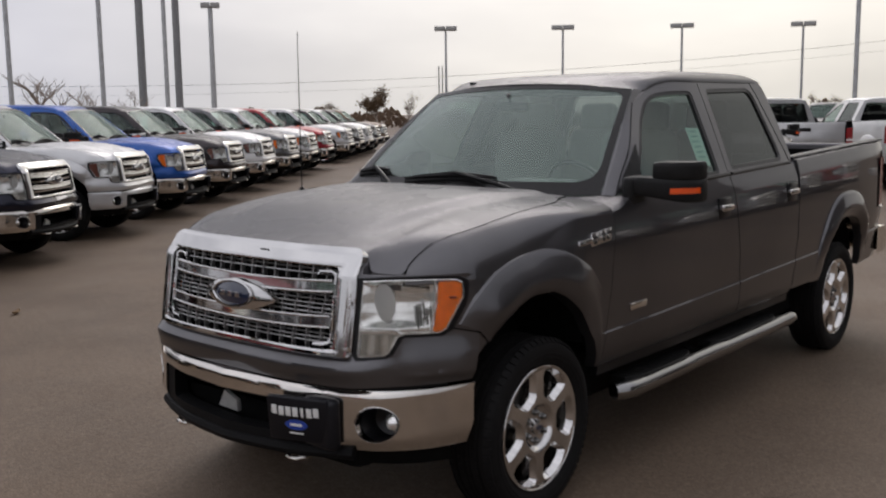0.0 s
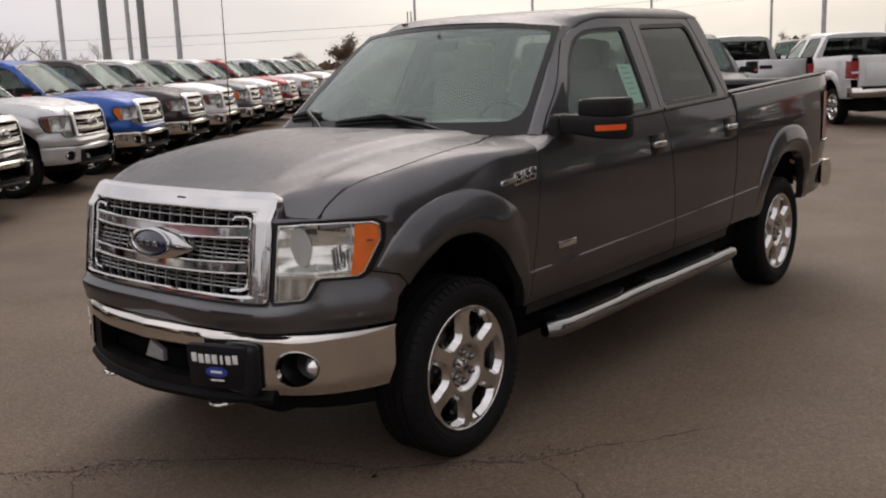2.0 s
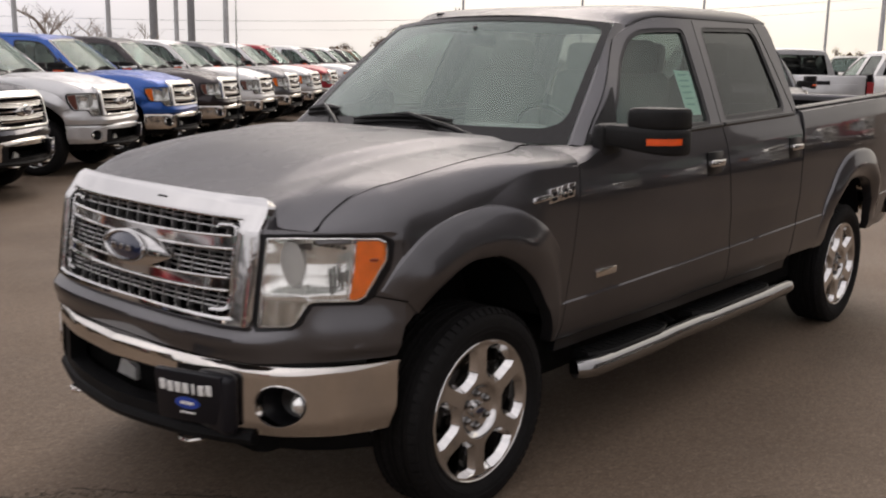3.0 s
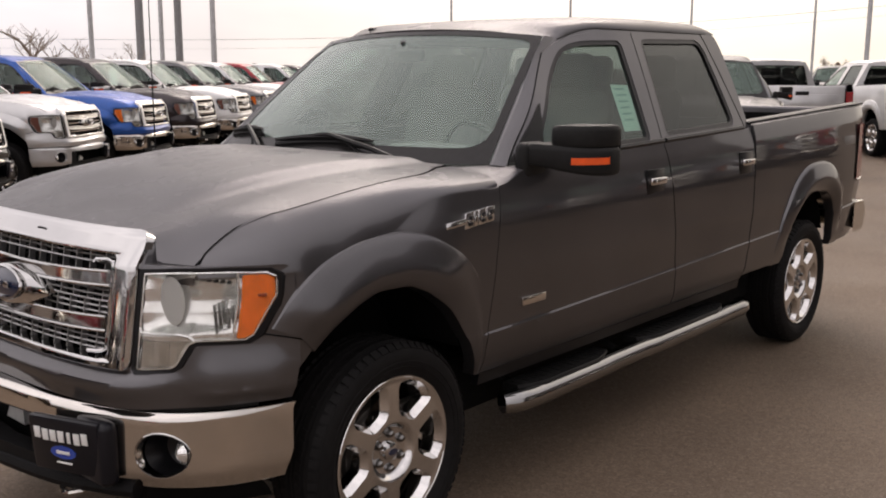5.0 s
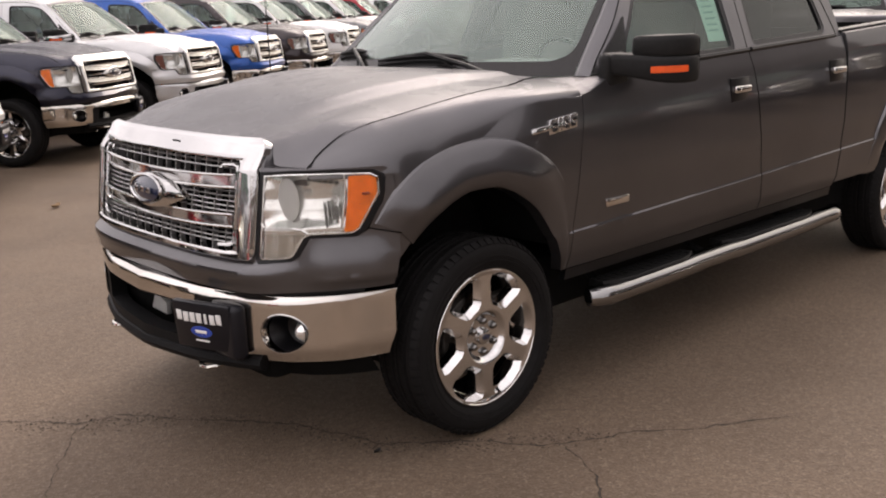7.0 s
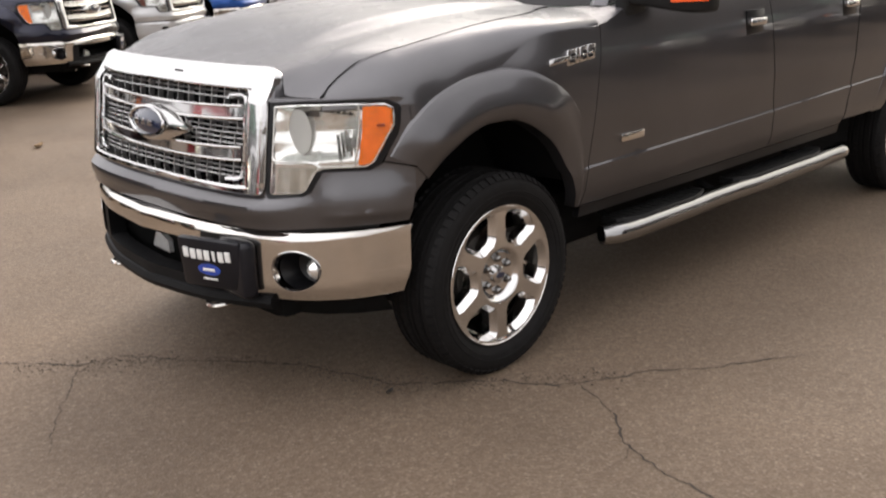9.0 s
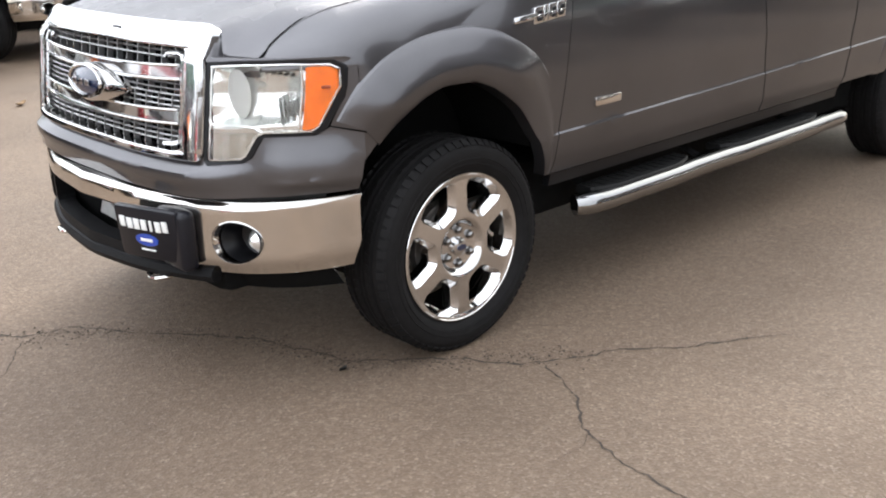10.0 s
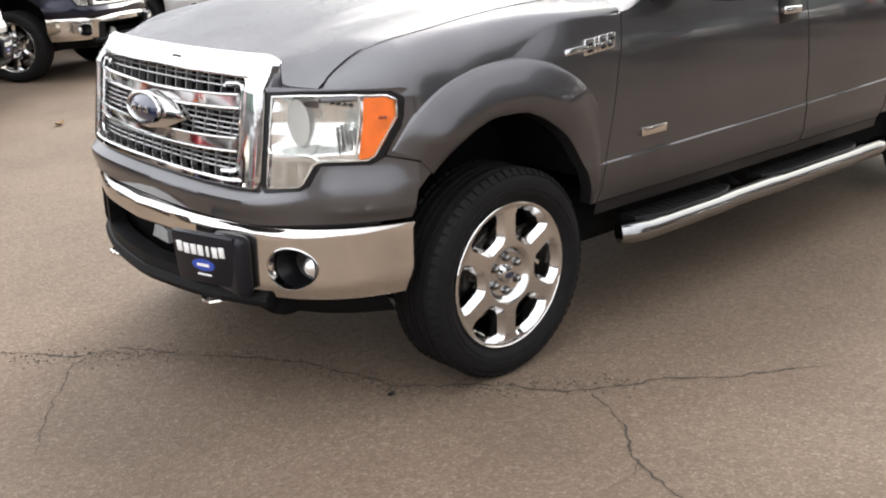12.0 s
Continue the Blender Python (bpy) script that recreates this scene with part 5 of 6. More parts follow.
def wheel_parts(root, q, m):
    """One wheel, hub outwards along -y, at the pose m."""
    n = int(72 * q)
    g = Geo()
    prof = [(0.270, -0.095), (0.288, -0.112), (0.305, -0.128), (0.335, -0.136), (0.365, -0.136), (0.383, -0.128), (0.394, -0.116), (0.402, -0.098), (0.404, -0.075), (0.394, -0.070), (0.394, -0.062), (0.405, -0.057), (0.405, -0.022), (0.395, -0.018), (0.395, -0.010), (0.405, -0.006)]
    prof = prof + [(r, -h) for r, h in prof[::-1]]
    g.lathe(prof, n)
    for ring_y in (-0.1335, -0.1375):
        g.lathe([(0.338 if ring_y < -0.135 else 0.318, ring_y + 0.004), (0.340 if ring_y < -0.135 else 0.320, ring_y - 0.001), (0.343 if ring_y < -0.135 else 0.323, ring_y + 0.003)], n)
    if q > 0.7:
        nb = 66
        for k in range(nb):
            a = 360 * k / nb
            for sy in (-1, 1):
                g.box((0, 0, 0), (0.016, 0.034, 0.026), 0.0, m=None)
                tail = len(g.v) - 8
                mm = pose(0, 0, 0, 0, a, 0) @ pose(0.392, sy * 0.112, 0, 0, 0, sy * 38) @ pose(0, 0, 0, 0, 0, 0)
                for i in range(tail, len(g.v)):
                    g.v[i] = tuple(mm @ Vector(g.v[i]))
                g.box((0, 0, 0), (0.008, 0.030, 0.025), 0.0)
                tail = len(g.v) - 8
                mm = pose(0, 0, 0, 0, a + 2.2, 0) @ pose(0.4035, sy * 0.040, 0, 18 * sy, 0, 0)
                for i in range(tail, len(g.v)):
                    g.v[i] = tuple(mm @ Vector(g.v[i]))
    g.v = [tuple(m @ Vector(p)) for p in g.v]
    ty = part("tyre", g, RUBBER, root, "black all-terrain tyre")
    m = m @ Matrix.Diagonal((1.065, 1.0, 1.065, 1.0))
    # rim
    dish = lambda r: -0.114 - 0.006 * smooth(0.243, 0.260, r)
    onw = lambda u, v, d: (u, dish(math.hypot(u, v)) + d, v)
    outer = [(0.268 * math.cos(a), 0.268 * math.sin(a)) for a in [2 * math.pi * k / 60 for k in range(60)]]
    holes = []
    win = [(0.131, -0.024), (0.140, -0.040), (0.204, -0.079), (0.219, -0.080), (0.238, -0.050), (0.246, 0.0), (0.238, 0.050), (0.219, 0.080), (0.204, 0.079), (0.140, 0.040), (0.131, 0.024)]
    for k in range(6):
        a = radians(60 * k)
        holes.append([(u * math.cos(a) - v * math.sin(a), u * math.sin(a) + v * math.cos(a)) for u, v in win])
    g = Geo()
    hub = [(0.108 * math.cos(a), 0.108 * math.sin(a)) for a in [2 * math.pi * k / 48 for k in range(48)]]
    patch(g, outer, [hub] + [grown(h, 0.009) for h in holes], onw, step=0.012 if q > 0.7 else 0.05, out=(0, -1, 0), depth=0.02)
    for h in holes:
        a, b, c = grown(h, 0.009), grown(h, -0.008), grown(h, -0.012)
        la, lb, lc = [onw(u, v, 0) for u, v in a], [onw(u, v, 0.030) for u, v in b], [onw(u, v, 0.075) for u, v in c]
        g.skirt(la, lb)
        g.skirt(lb, lc)
    g.lathe([(0.108, -0.114), (0.103, -0.1125), (0.097, -0.107), (0.090, -0.096), (0.084, -0.0885), (0.076, -0.086), (0.03, -0.085), (0.0, -0.085)], 48)
    g.lathe([(0.268, -0.1195), (0.266, -0.1225), (0.263, -0.1225), (0.260, -0.119), (0.258, -0.09)], n)
    g.lathe([(0.255, -0.10), (0.235, -0.05), (0.225, 0.10)], n)
    g.v = [tuple(m @ Vector(p)) for p in g.v]
    rim = part("rim", g, RIM_CHROME, root, "six-spoke chrome wheel rim")
    g = Geo()
    g.lathe([(0.0, -0.03), (0.16, -0.03), (0.165, 0.0)], 30)
    g.box((0.15, -0.01, 0.05), (0.10, 0.06, 0.16), 0.015)
    g.v = [tuple(m @ Vector(p)) for p in g.v]
    part("brake_disc", g, material("brake_iron", (0.06, 0.055, 0.05), rough=0.5, metal=0.7, grain=0.2) if "brake_iron" not in bpy.data.materials else bpy.data.materials["brake_iron"], rim)
    for k in range(6):
        a = radians(60 * k + 30)
        g = Geo()
        g.lathe([(0.0, -0.110), (0.007, -0.109), (0.0115, -0.103), (0.0115, -0.080)], 8, centre=(0.062 * math.cos(a), 0, 0.062 * math.sin(a)))
        g.lathe([(0.0115, -0.0885), (0.0175, -0.0895), (0.018, -0.080)], 10, centre=(0.062 * math.cos(a), 0, 0.062 * math.sin(a)))
        g.v = [tuple(m @ Vector(p)) for p in g.v]
        part("lug_nut", g, LUG_METAL, rim)
    g = Geo()
    g.lathe([(0.0, -0.108), (0.022, -0.107), (0.032, -0.101), (0.035, -0.08)], 24)
    g.v = [tuple(m @ Vector(p)) for p in g.v]
    cap = part("hub_cap", g, CHROME, rim)
    g = Geo()
    ring = [(0.022 * math.cos(t), -0.110, 0.011 * math.sin(t)) for t in [2 * math.pi * k / 20 for k in range(20)]]
    g.add(ring, [tuple(range(20))])
    g.skirt(ring, [(p[0], -0.103, p[2]) for p in ring])
    g.v = [tuple(m @ Vector(p)) for p in g.v]
    part("cap_oval", g, NAVY_ENAMEL, cap)


def truck_trim(root, paint_mat, q, hero=True):
    for s in (-1, 1):
        # mirror; the passenger's is folded back along the door
        folded = hero and s > 0
        fold = pose(1.08, 0.92, 0, 0, 0, -80) @ pose(-0.86, -0.93, 0) if folded else pose(0, 0, 0)

        def shell(plan, z0, z1, rise=0.0):
            g = Geo()
            c = Vector((sum(p[0] for p in plan) / len(plan), sum(p[1] for p in plan) / len(plan)))
            loop = rounded(plan, 0.03)
            rows = []
            for inset, z in ((0.6, z0), (0.88, z0 + 0.001), (0.96, z0 + 0.006), (1.0, z0 + 0.018), (1.0, z1 - 0.022), (0.97, z1 - 0.008), (0.90, z1 - 0.001), (0.6, z1)):
                rows.append([tuple(fold @ Vector((c.x + (x - c.x) * inset, s * (c.y + (y - c.y) * inset), z + rise * max(0.0, 1.19 - y) * (1 if z < (z0 + z1) / 2 else 0.3)))) for x, y in loop])
            g.grid(rows, wrap=True)
            g.add(rows[0], [tuple(range(len(loop)))])
            g.add(rows[-1], [tuple(range(len(loop)))])
            return g

        band = [(0.690, 0.925), (0.722, 0.99), (0.746, 1.06), (0.775, 1.125), (0.83, 1.172), (0.90, 1.195), (0.965, 1.195), (0.985, 1.16), (0.95, 1.05), (0.90, 0.98), (0.84, 0.925)]
        mr_ = part("side_mirror", shell(band, 1.278, 1.388, 0.15), BLACK_PLASTIC, root, "black door mirror with orange marker")
        cap = [(0.742, 1.012), (0.752, 1.07), (0.778, 1.13), (0.83, 1.172), (0.90, 1.193), (0.962, 1.193), (0.982, 1.16), (0.95, 1.03), (0.92, 1.005)]
        part("mirror_cap", shell(cap, 1.384, 1.468), BLACK_PLASTIC, mr_)
        g = Geo()
        face = [(0.756, 1.103), (0.775, 1.125), (0.83, 1.172), (0.885, 1.191)]
        rows = [[tuple(fold @ Vector((x - 0.004, s * (y + 0.003), z))) for z in (1.324, 1.327, 1.347, 1.350)] for x, y in face]
        g.grid(rows, out=(-1, s, 0))
        part("marker_lens", g, MIRROR_AMBER, mr_, "orange marker lens")
        g = Geo()
        g.grid([[tuple(fold @ Vector((0.925 + 0.06 * u + 0.004, s * (1.01 + 0.165 * u), z))) for z in (1.30, 1.45)] for u in span(0, 1, 3)], out=(1, 0, 0))
        part("mirror_glass", g, CHROME, mr_)
        g = Geo()
        g.box((1.05 if folded else 0.755, s * (0.905 if folded else 0.922), 1.325), (0.16, 0.055, 0.155), 0.026, segs=3)
        part("mirror_foot", g, BLACK_PLASTIC, mr_)
        # step bar
        g = Geo()
        xs = span(0.605, 2.80, int(60 * q))
        path, rad = [], []
        for x in xs:
            e = smooth(0.605, 0.665, x) * (1 - smooth(2.72, 2.80, x))
            pad = max(smooth(0.68, 0.76, x) * (1 - smooth(1.25, 1.36, x)), smooth(1.62, 1.72, x) * (1 - smooth(2.42, 2.54, x)))
            path.append((x, s * (0.912 + 0.030 * e + 0.002 * pad), 0.398 - 0.003 * pad))
            rad.append(0.044 + 0.006 * e)
        g.tube(path, rad, 18, flat=0.92)
        sb = part("step_bar", g, STEP_CHROME, root, "chrome tubular side step with black treads")
        for x0, x1 in ((0.69, 1.36), (1.62, 2.52)):
            g = Geo()
            edge = [(x0, 0.850), (x0, 0.925), (x0 + 0.05, 0.950), (x0 + 0.14, 0.972), (x1 - 0.14, 0.972), (x1 - 0.05, 0.950), (x1, 0.925), (x1, 0.850)]
            levels = [[(x, s * (0.90 + (y - 0.90) * k), z) for x, y in edge] for z, k in ((0.418, 1.0), (0.444, 1.0), (0.4515, 0.92))]
            g.grid(levels, wrap=True)
            g.add(levels[-1], [tuple(range(len(edge)))])
            for k in range(int((x1 - x0) / 0.05)):
                g.box((x0 + 0.03 + 0.05 * k, s * 0.900, 0.4525), (0.02, 0.075, 0.005), 0.0)
            part("step_pad", g, BLACK_PLASTIC, sb)
        for x in (0.75, 1.5, 2.35):
            g = Geo()
            g.tube([(x, s * 0.90, 0.41), (x, s * 0.82, 0.44), (x, s * 0.74, 0.50)], 0.024, 6, flat=0.6)
            part("step_bracket", g, MATTE_DARK, sb)
        if not hero:
            continue
        # fender badge: a slim bar and four block shapes, chrome
        gx, gz = 0.30, 1.150

        def on_fender(boxes, d):
            g = Geo()
            for x, zz, w, h in boxes:
                g.box((x, 0, zz), (w, 0.010, h), 0.003)
            g.v = [(p[0] + 0.15 * p[2], s * (side_y(p[0], gz + p[2]) + d) + p[1], gz + p[2] + 0.10 * (p[0] - gx)) for p in g.v]
            return g
        bd = part("fender_badge", on_fender([(gx - 0.035, 0.0, 0.10, 0.022)], 0.004), CHROME, root, "chrome model badge")
        for k, w in enumerate((0.046, 0.020, 0.040, 0.044)):
            x = gx + (0.026, 0.062, 0.095, 0.140)[k]
            blk = part("badge_block", on_fender([(x, 0.0, w, 0.056)], 0.004), CHROME, bd)
            if k != 1:
                part("badge_inlay", on_fender([(x + 0.006, 0.008, w - 0.022, 0.014)], 0.0065), SATIN_BLACK, blk)
                part("badge_inlay", on_fender([(x + (0.006 if k < 3 else 0.0), -0.014, w - 0.022, 0.014)], 0.0065), SATIN_BLACK, blk)
        g = Geo()
        g.box((0.725, s * (side_y(0.72, 0.80) + 0.003), 0.803), (0.155, 0.010, 0.034), 0.004)
        part("engine_badge", g, CHROME_SOFT, root, "small chrome door badge")
        g = Geo()
        g.box((4.22, s * (side_y(4.22, 1.24, True) + 0.002), 1.235), (0.20, 0.005, 0.055), 0.002, m=pose(0, 0, 0, 0, 0, 0))
        part("bed_decal", g, material("grey_decal", (0.16, 0.155, 0.15), rough=0.35, grain=0.1) if "grey_decal" not in bpy.data.materials else bpy.data.materials["grey_decal"], root)
    if not hero:
        return
    # aerial on the passenger fender
    g = Geo()
    g.tube([(0.24, 0.81, 1.27), (0.24, 0.81, 1.315)], [0.018, 0.012], 8)
    g.tube([(0.24, 0.81, 1.31), (0.241, 0.811, 1.75), (0.247, 0.815, 2.14)], [0.0035, 0.003, 0.002], 5)
    part("aerial", g, SATIN_BLACK, root, "thin black whip aerial")
    if hero:
        g = Geo()
        g.box((1.32, 0.46, 1.872), (0.070, 0.040, 0.020), 0.009)
        part("roof_aerial", g, SATIN_BLACK, root, "black shark-fin aerial")
        # price sheet inside the rear of the driver's window
        g = Geo()
        on = lambda x, z, d: (x, -(glass_y(x, z) - 0.022), z)
        patch(g, [(1.515, 1.405), (1.650, 1.405), (1.682, 1.605), (1.545, 1.610)], [], on, step=0.3, out=(0, -1, 0))
        pp = part("window_sheet", g, PAPER, root, "pale printed sheet stuck inside the window")
        g = Geo()
        for k in range(6):
            z = 1.585 - 0.027 * k
            xx = 1.560 - 0.15 * (1.66 - z)
            patch(g, [(xx + 0.015, z), (xx + 0.09, z), (xx + 0.092, z + 0.008), (xx + 0.017, z + 0.008)], [], lambda x, z, d: (x, -(glass_y(x, z) - 0.019), z), step=0.3, out=(0, -1, 0))
        part("sheet_print", g, PAPER_INK, pp)


def build_truck(name, label, paint_mat, q=1.0, hero=True, group="", m=None):
    root = thing(name, label, "pickup truck", group)
    truck_body(root, paint_mat, q)
    truck_front(root, paint_mat, q, plate=True)
    truck_trim(root, paint_mat, q, hero)
    for x, z in AXLES:
        fit_size = Matrix.Diagonal((0.942, 0.85, 0.942, 1.0))
        wheel_parts(root, q, pose(x, -0.813, z) @ fit_size)
        wheel_parts(root, q, pose(x, 0.813, z, 0, 0, 180) @ fit_size)
    if m is not None:
        root.matrix_basis = m
    return root


hero_truck = build_truck("pickup_truck", "dark grey metallic crew-cab pickup truck, damp, with chrome grille and wheels", GREY_PAINT, 1.0)

# ---- ground ----
def asphalt_material():
    m = bpy.data.materials.new("worn_asphalt")
    m.use_nodes = True
    n, l = m.node_tree.nodes, m.node_tree.links
    b = n["Principled BSDF"]
    b.inputs["Roughness"].default_value = 0.75
    b.inputs["Specular IOR Level"].default_value = 0.25
    co = n.new("ShaderNodeTexCoord")

    def noise_tex(scale, detail=4.0, rough=0.6):
        t = n.new("ShaderNodeTexNoise")
        t.inputs["Scale"].default_value, t.inputs["Detail"].default_value, t.inputs["Roughness"].default_value = scale, detail, rough
        l.new(co.outputs["Object"], t.inputs["Vector"])
        return t.outputs["Fac"]

    def ramp_of(src, stops):
        r = n.new("ShaderNodeValToRGB")
        r.color_ramp.elements.remove(r.color_ramp.elements[0])
        r.color_ramp.elements[0].position, r.color_ramp.elements[0].color = stops[0][0], (*stops[0][1], 1)
        for p, c in stops[1:]:
            e = r.color_ramp.elements.new(p)
            e.color = (*c, 1)
        l.new(src, r.inputs[0])
        return r.outputs[0]

    vo = n.new("ShaderNodeTexVoronoi")
    vo.inputs["Scale"].default_value = 120.0
    l.new(co.outputs["Object"], vo.inputs["Vector"])
    sepc = n.new("ShaderNodeSeparateColor")
    l.new(vo.outputs["Color"], sepc.inputs[0])
    stones = ramp_of(sepc.outputs[0], [(0.0, (0.108, 0.0765, 0.053)), (0.6, (0.134, 0.0965, 0.068)), (0.9, (0.152, 0.112, 0.081)), (1.0, (0.185, 0.141, 0.106))])
    stains = ramp_of(noise_tex(0.55, 6.0), [(0.28, (0.72, 0.715, 0.71)), (0.55, (1.04, 1.04, 1.04)), (0.8, (1.20, 1.19, 1.17))])
    grit = ramp_of(noise_tex(28.0, 3.0), [(0.3, (0.86, 0.86, 0.86)), (0.7, (1.12, 1.12, 1.12))])
    prev = stones
    for s in (stains, grit):
        mx = n.new("ShaderNodeMixRGB")
        mx.blend_type = "MULTIPLY"
        mx.inputs[0].default_value = 1.0
        l.new(prev, mx.inputs[1])
        l.new(s, mx.inputs[2])
        prev = mx.outputs[0]
    l.new(prev, b.inputs["Base Color"])
    bp = n.new("ShaderNodeBump")
    bp.inputs["Strength"].default_value, bp.inputs["Distance"].default_value = 0.6, 0.004
    l.new(vo.outputs["Distance"], bp.inputs["Height"])
    l.new(bp.outputs[0], b.inputs["Normal"])
    rr = n.new("ShaderNodeMapRange")
    rr.inputs["To Min"].default_value, rr.inputs["To Max"].default_value = 0.55, 0.9
    l.new(noise_tex(0.8, 5.0), rr.inputs["Value"])
    l.new(rr.outputs[0], b.inputs["Roughness"])
    return m


ASPHALT = asphalt_material()
g = Geo()
g.grid([[(x, y, 0.0) for y in (-900, -40, 60, 900)] for x in (-900, -40, 60, 900)], out=(0, 0, 1))
tagged(new("ground", g.mesh("ground", ASPHALT)), "worn grey-brown asphalt of a car lot, fine stones showing", "ground", kind="structure")

# cracks in the asphalt
CRACK_DIRT = material("crack_dirt", (0.036, 0.027, 0.020), rough=0.95, grain=0.3, grain_scale=30)


def crack(points, width, seed):
    rng = random.Random(seed)
    pts = []
    for (x0, y0), (x1, y1) in zip(points, points[1:]):
        n = max(2, int(math.hypot(x1 - x0, y1 - y0) / 0.02))
        for k in range(n):
            pts.append((x0 + (x1 - x0) * k / n, y0 + (y1 - y0) * k / n))
    pts.append(points[-1])
    left, right = [], []
    wander = [0.0, 0.0]
    for k, (x, y) in enumerate(pts):
        wander = [0.7 * w + rng.uniform(-1, 1) * 0.009 for w in wander]
        a, b = pts[max(0, k - 1)], pts[min(len(pts) - 1, k + 1)]
        d = Vector((b[1] - a[1], a[0] - b[0])).normalized()
        w = width * rng.uniform(0.15, 1.0) * min(1.0, (len(pts) - k) / 12 + 0.15)
        left.append((x + wander[0] + d.x * w, y + wander[1] + d.y * w, 0.0015))
        right.append((x + wander[0] - d.x * w, y + wander[1] - d.y * w, 0.0015))
    g = Geo()
    g.grid([left, right], out=(0, 0, 1))
    tagged(new("pavement_crack", g.mesh("pavement_crack", CRACK_DIRT)), "thin dark crack running across the asphalt", "crack", kind="structure")


crack([(-2.4, 2.0), (-1.75, 1.1), (-1.21, 0.52), (-1.11, 0.37), (-0.95, 0.34), (-0.82, 0.14), (-0.64, -0.08), (-0.5, -0.3), (-0.43, -0.49), (-0.38, -0.69), (-0.22, -0.85), (-0.07, -0.99), (0.02, -1.14), (0.1, -1.21), (0.26, -1.28), (0.37, -1.33), (0.47, -1.44), (0.65, -1.55), (0.9, -1.7)], 0.0065, 1)
crack([(0.08, -1.23), (0.02, -1.38), (-0.06, -1.5), (-0.16, -1.59), (-0.2, -1.71), (-0.23, -1.83), (-0.24, -1.96), (-0.25, -2.07), (-0.25, -2.16), (-0.3, -2.4), (-0.42, -2.75), (-0.5, -3.3)], 0.0055, 2)
crack([(-1.12, 0.34), (-1.27, 0.14), (-1.38, -0.06), (-1.52, -0.3)], 0.0035, 4)
for i, (ax, ay, bx, by) in enumerate(((-1.02, 0.34, -1.18, 0.20), (-0.86, 0.17, -0.99, 0.02), (-0.66, -0.05, -0.80, -0.16), (-0.74, 0.05, -0.58, 0.02), (-0.46, -0.42, -0.60, -0.50), (-0.40, -0.62, -0.55, -0.66), (-0.22, -0.85, -0.33, -0.95), (-0.18, -1.62, -0.36, -1.66), (-0.25, -2.02, -0.40, -2.10))):
    crack([(ax, ay), (ax * 0.5 + bx * 0.5 + 0.02, ay * 0.5 + by * 0.5 - 0.015), (bx, by)], 0.0016, 20 + i)


def dead_leaf(x, y, size, turn, mat):
    g = Geo()
    rows = []
    for k in range(7):
        u = -1 + 2 * k / 6
        w = (1 - u * u) ** 0.7 * 0.45
        rows.append([(u * size, v * w * size, 0.006 + size * (0.25 * v * v + 0.22 * u * u)) for v in (-1, -0.5, 0, 0.5, 1)])
    g.grid(rows, out=(0, 0, 1))
    ob = new("dead_leaf", g.mesh("dead_leaf", mat))
    ob.matrix_basis = pose(x, y, 0, 0, 0, turn)
    tagged(ob, "curled dry brown leaf lying on the asphalt", "leaf")


LEAF_BROWN = material("dry_leaf", (0.32, 0.22, 0.13), rough=0.8, grain=0.3, grain_scale=60)
LEAF_DARK = material("wet_leaf", (0.012, 0.010, 0.008), rough=0.5, grain=0.3, grain_scale=60)
dead_leaf(0.70, 5.12, 0.07, 40, LEAF_BROWN)
dead_leaf(-0.43, -0.745, 0.021, 15, LEAF_DARK)

CRUMB = material("asphalt_crumb", (0.050, 0.038, 0.028), rough=0.9, grain=0.3, grain_scale=50)
# loose crumbs of asphalt along the old crack
g = Geo()
rng = random.Random(5)
old = [(-1.7, 1.0), (-1.11, 0.37), (-0.82, 0.14), (-0.5, -0.3), (-0.38, -0.69), (-0.07, -0.99), (0.26, -1.28)]
for k in range(1100):
    i = min(len(old) - 2, int(rng.random() ** 1.3 * (len(old) - 1)))
    t = rng.random()
    x = old[i][0] + (old[i + 1][0] - old[i][0]) * t + rng.gauss(0, 0.032)
    y = old[i][1] + (old[i + 1][1] - old[i][1]) * t + rng.gauss(0, 0.045)
    r = rng.uniform(0.002, 0.0065)
    a = rng.uniform(0, 3)
    ring = [(x + r * math.cos(a + j * 1.57), y + r * math.sin(a + j * 1.57) * rng.uniform(0.6, 1.2), 0.0005) for j in range(4)]
    g.add(ring + [(x, y, r * rng.uniform(0.5, 1.0))], [(0, 1, 4), (1, 2, 4), (2, 3, 4), (3, 0, 4)])
tagged(new("asphalt_crumbs", g.mesh("asphalt_crumbs", CRUMB)), "dark loose crumbs of asphalt scattered along a crack", "crumbs", kind="stuff")

# ---- rows of parked trucks ----
stock = build_truck("parked_pickup", "pickup truck", GREY_PAINT, 0.45, hero=False)
PAINTS = {
    "navy": paint("navy_metallic_paint", (0.016, 0.017, 0.032)), "silver": paint("silver_metallic_paint", (0.58, 0.58, 0.58), metal=0.6),
    "blue": paint("bright_blue_paint", (0.015, 0.085, 0.34), metal=0.5), "black": paint("black_brown_paint", (0.035, 0.028, 0.030)),
    "white": paint("white_paint", (0.72, 0.72, 0.71), metal=0.0), "grey": paint("mid_grey_paint", (0.13, 0.13, 0.135)),
    "red": paint("dark_red_paint", (0.28, 0.020, 0.030), metal=0.6), "bronze": paint("bronze_paint", (0.16, 0.105, 0.065)),
}


DIM_CORNER = material("smoked_corner_lens", (0.20, 0.07, 0.05), rough=0.2, coat=1.0, grain=0.1)


def swap(o, mat):
    o.material_slots[0].link = "OBJECT"
    o.material_slots[0].material = mat


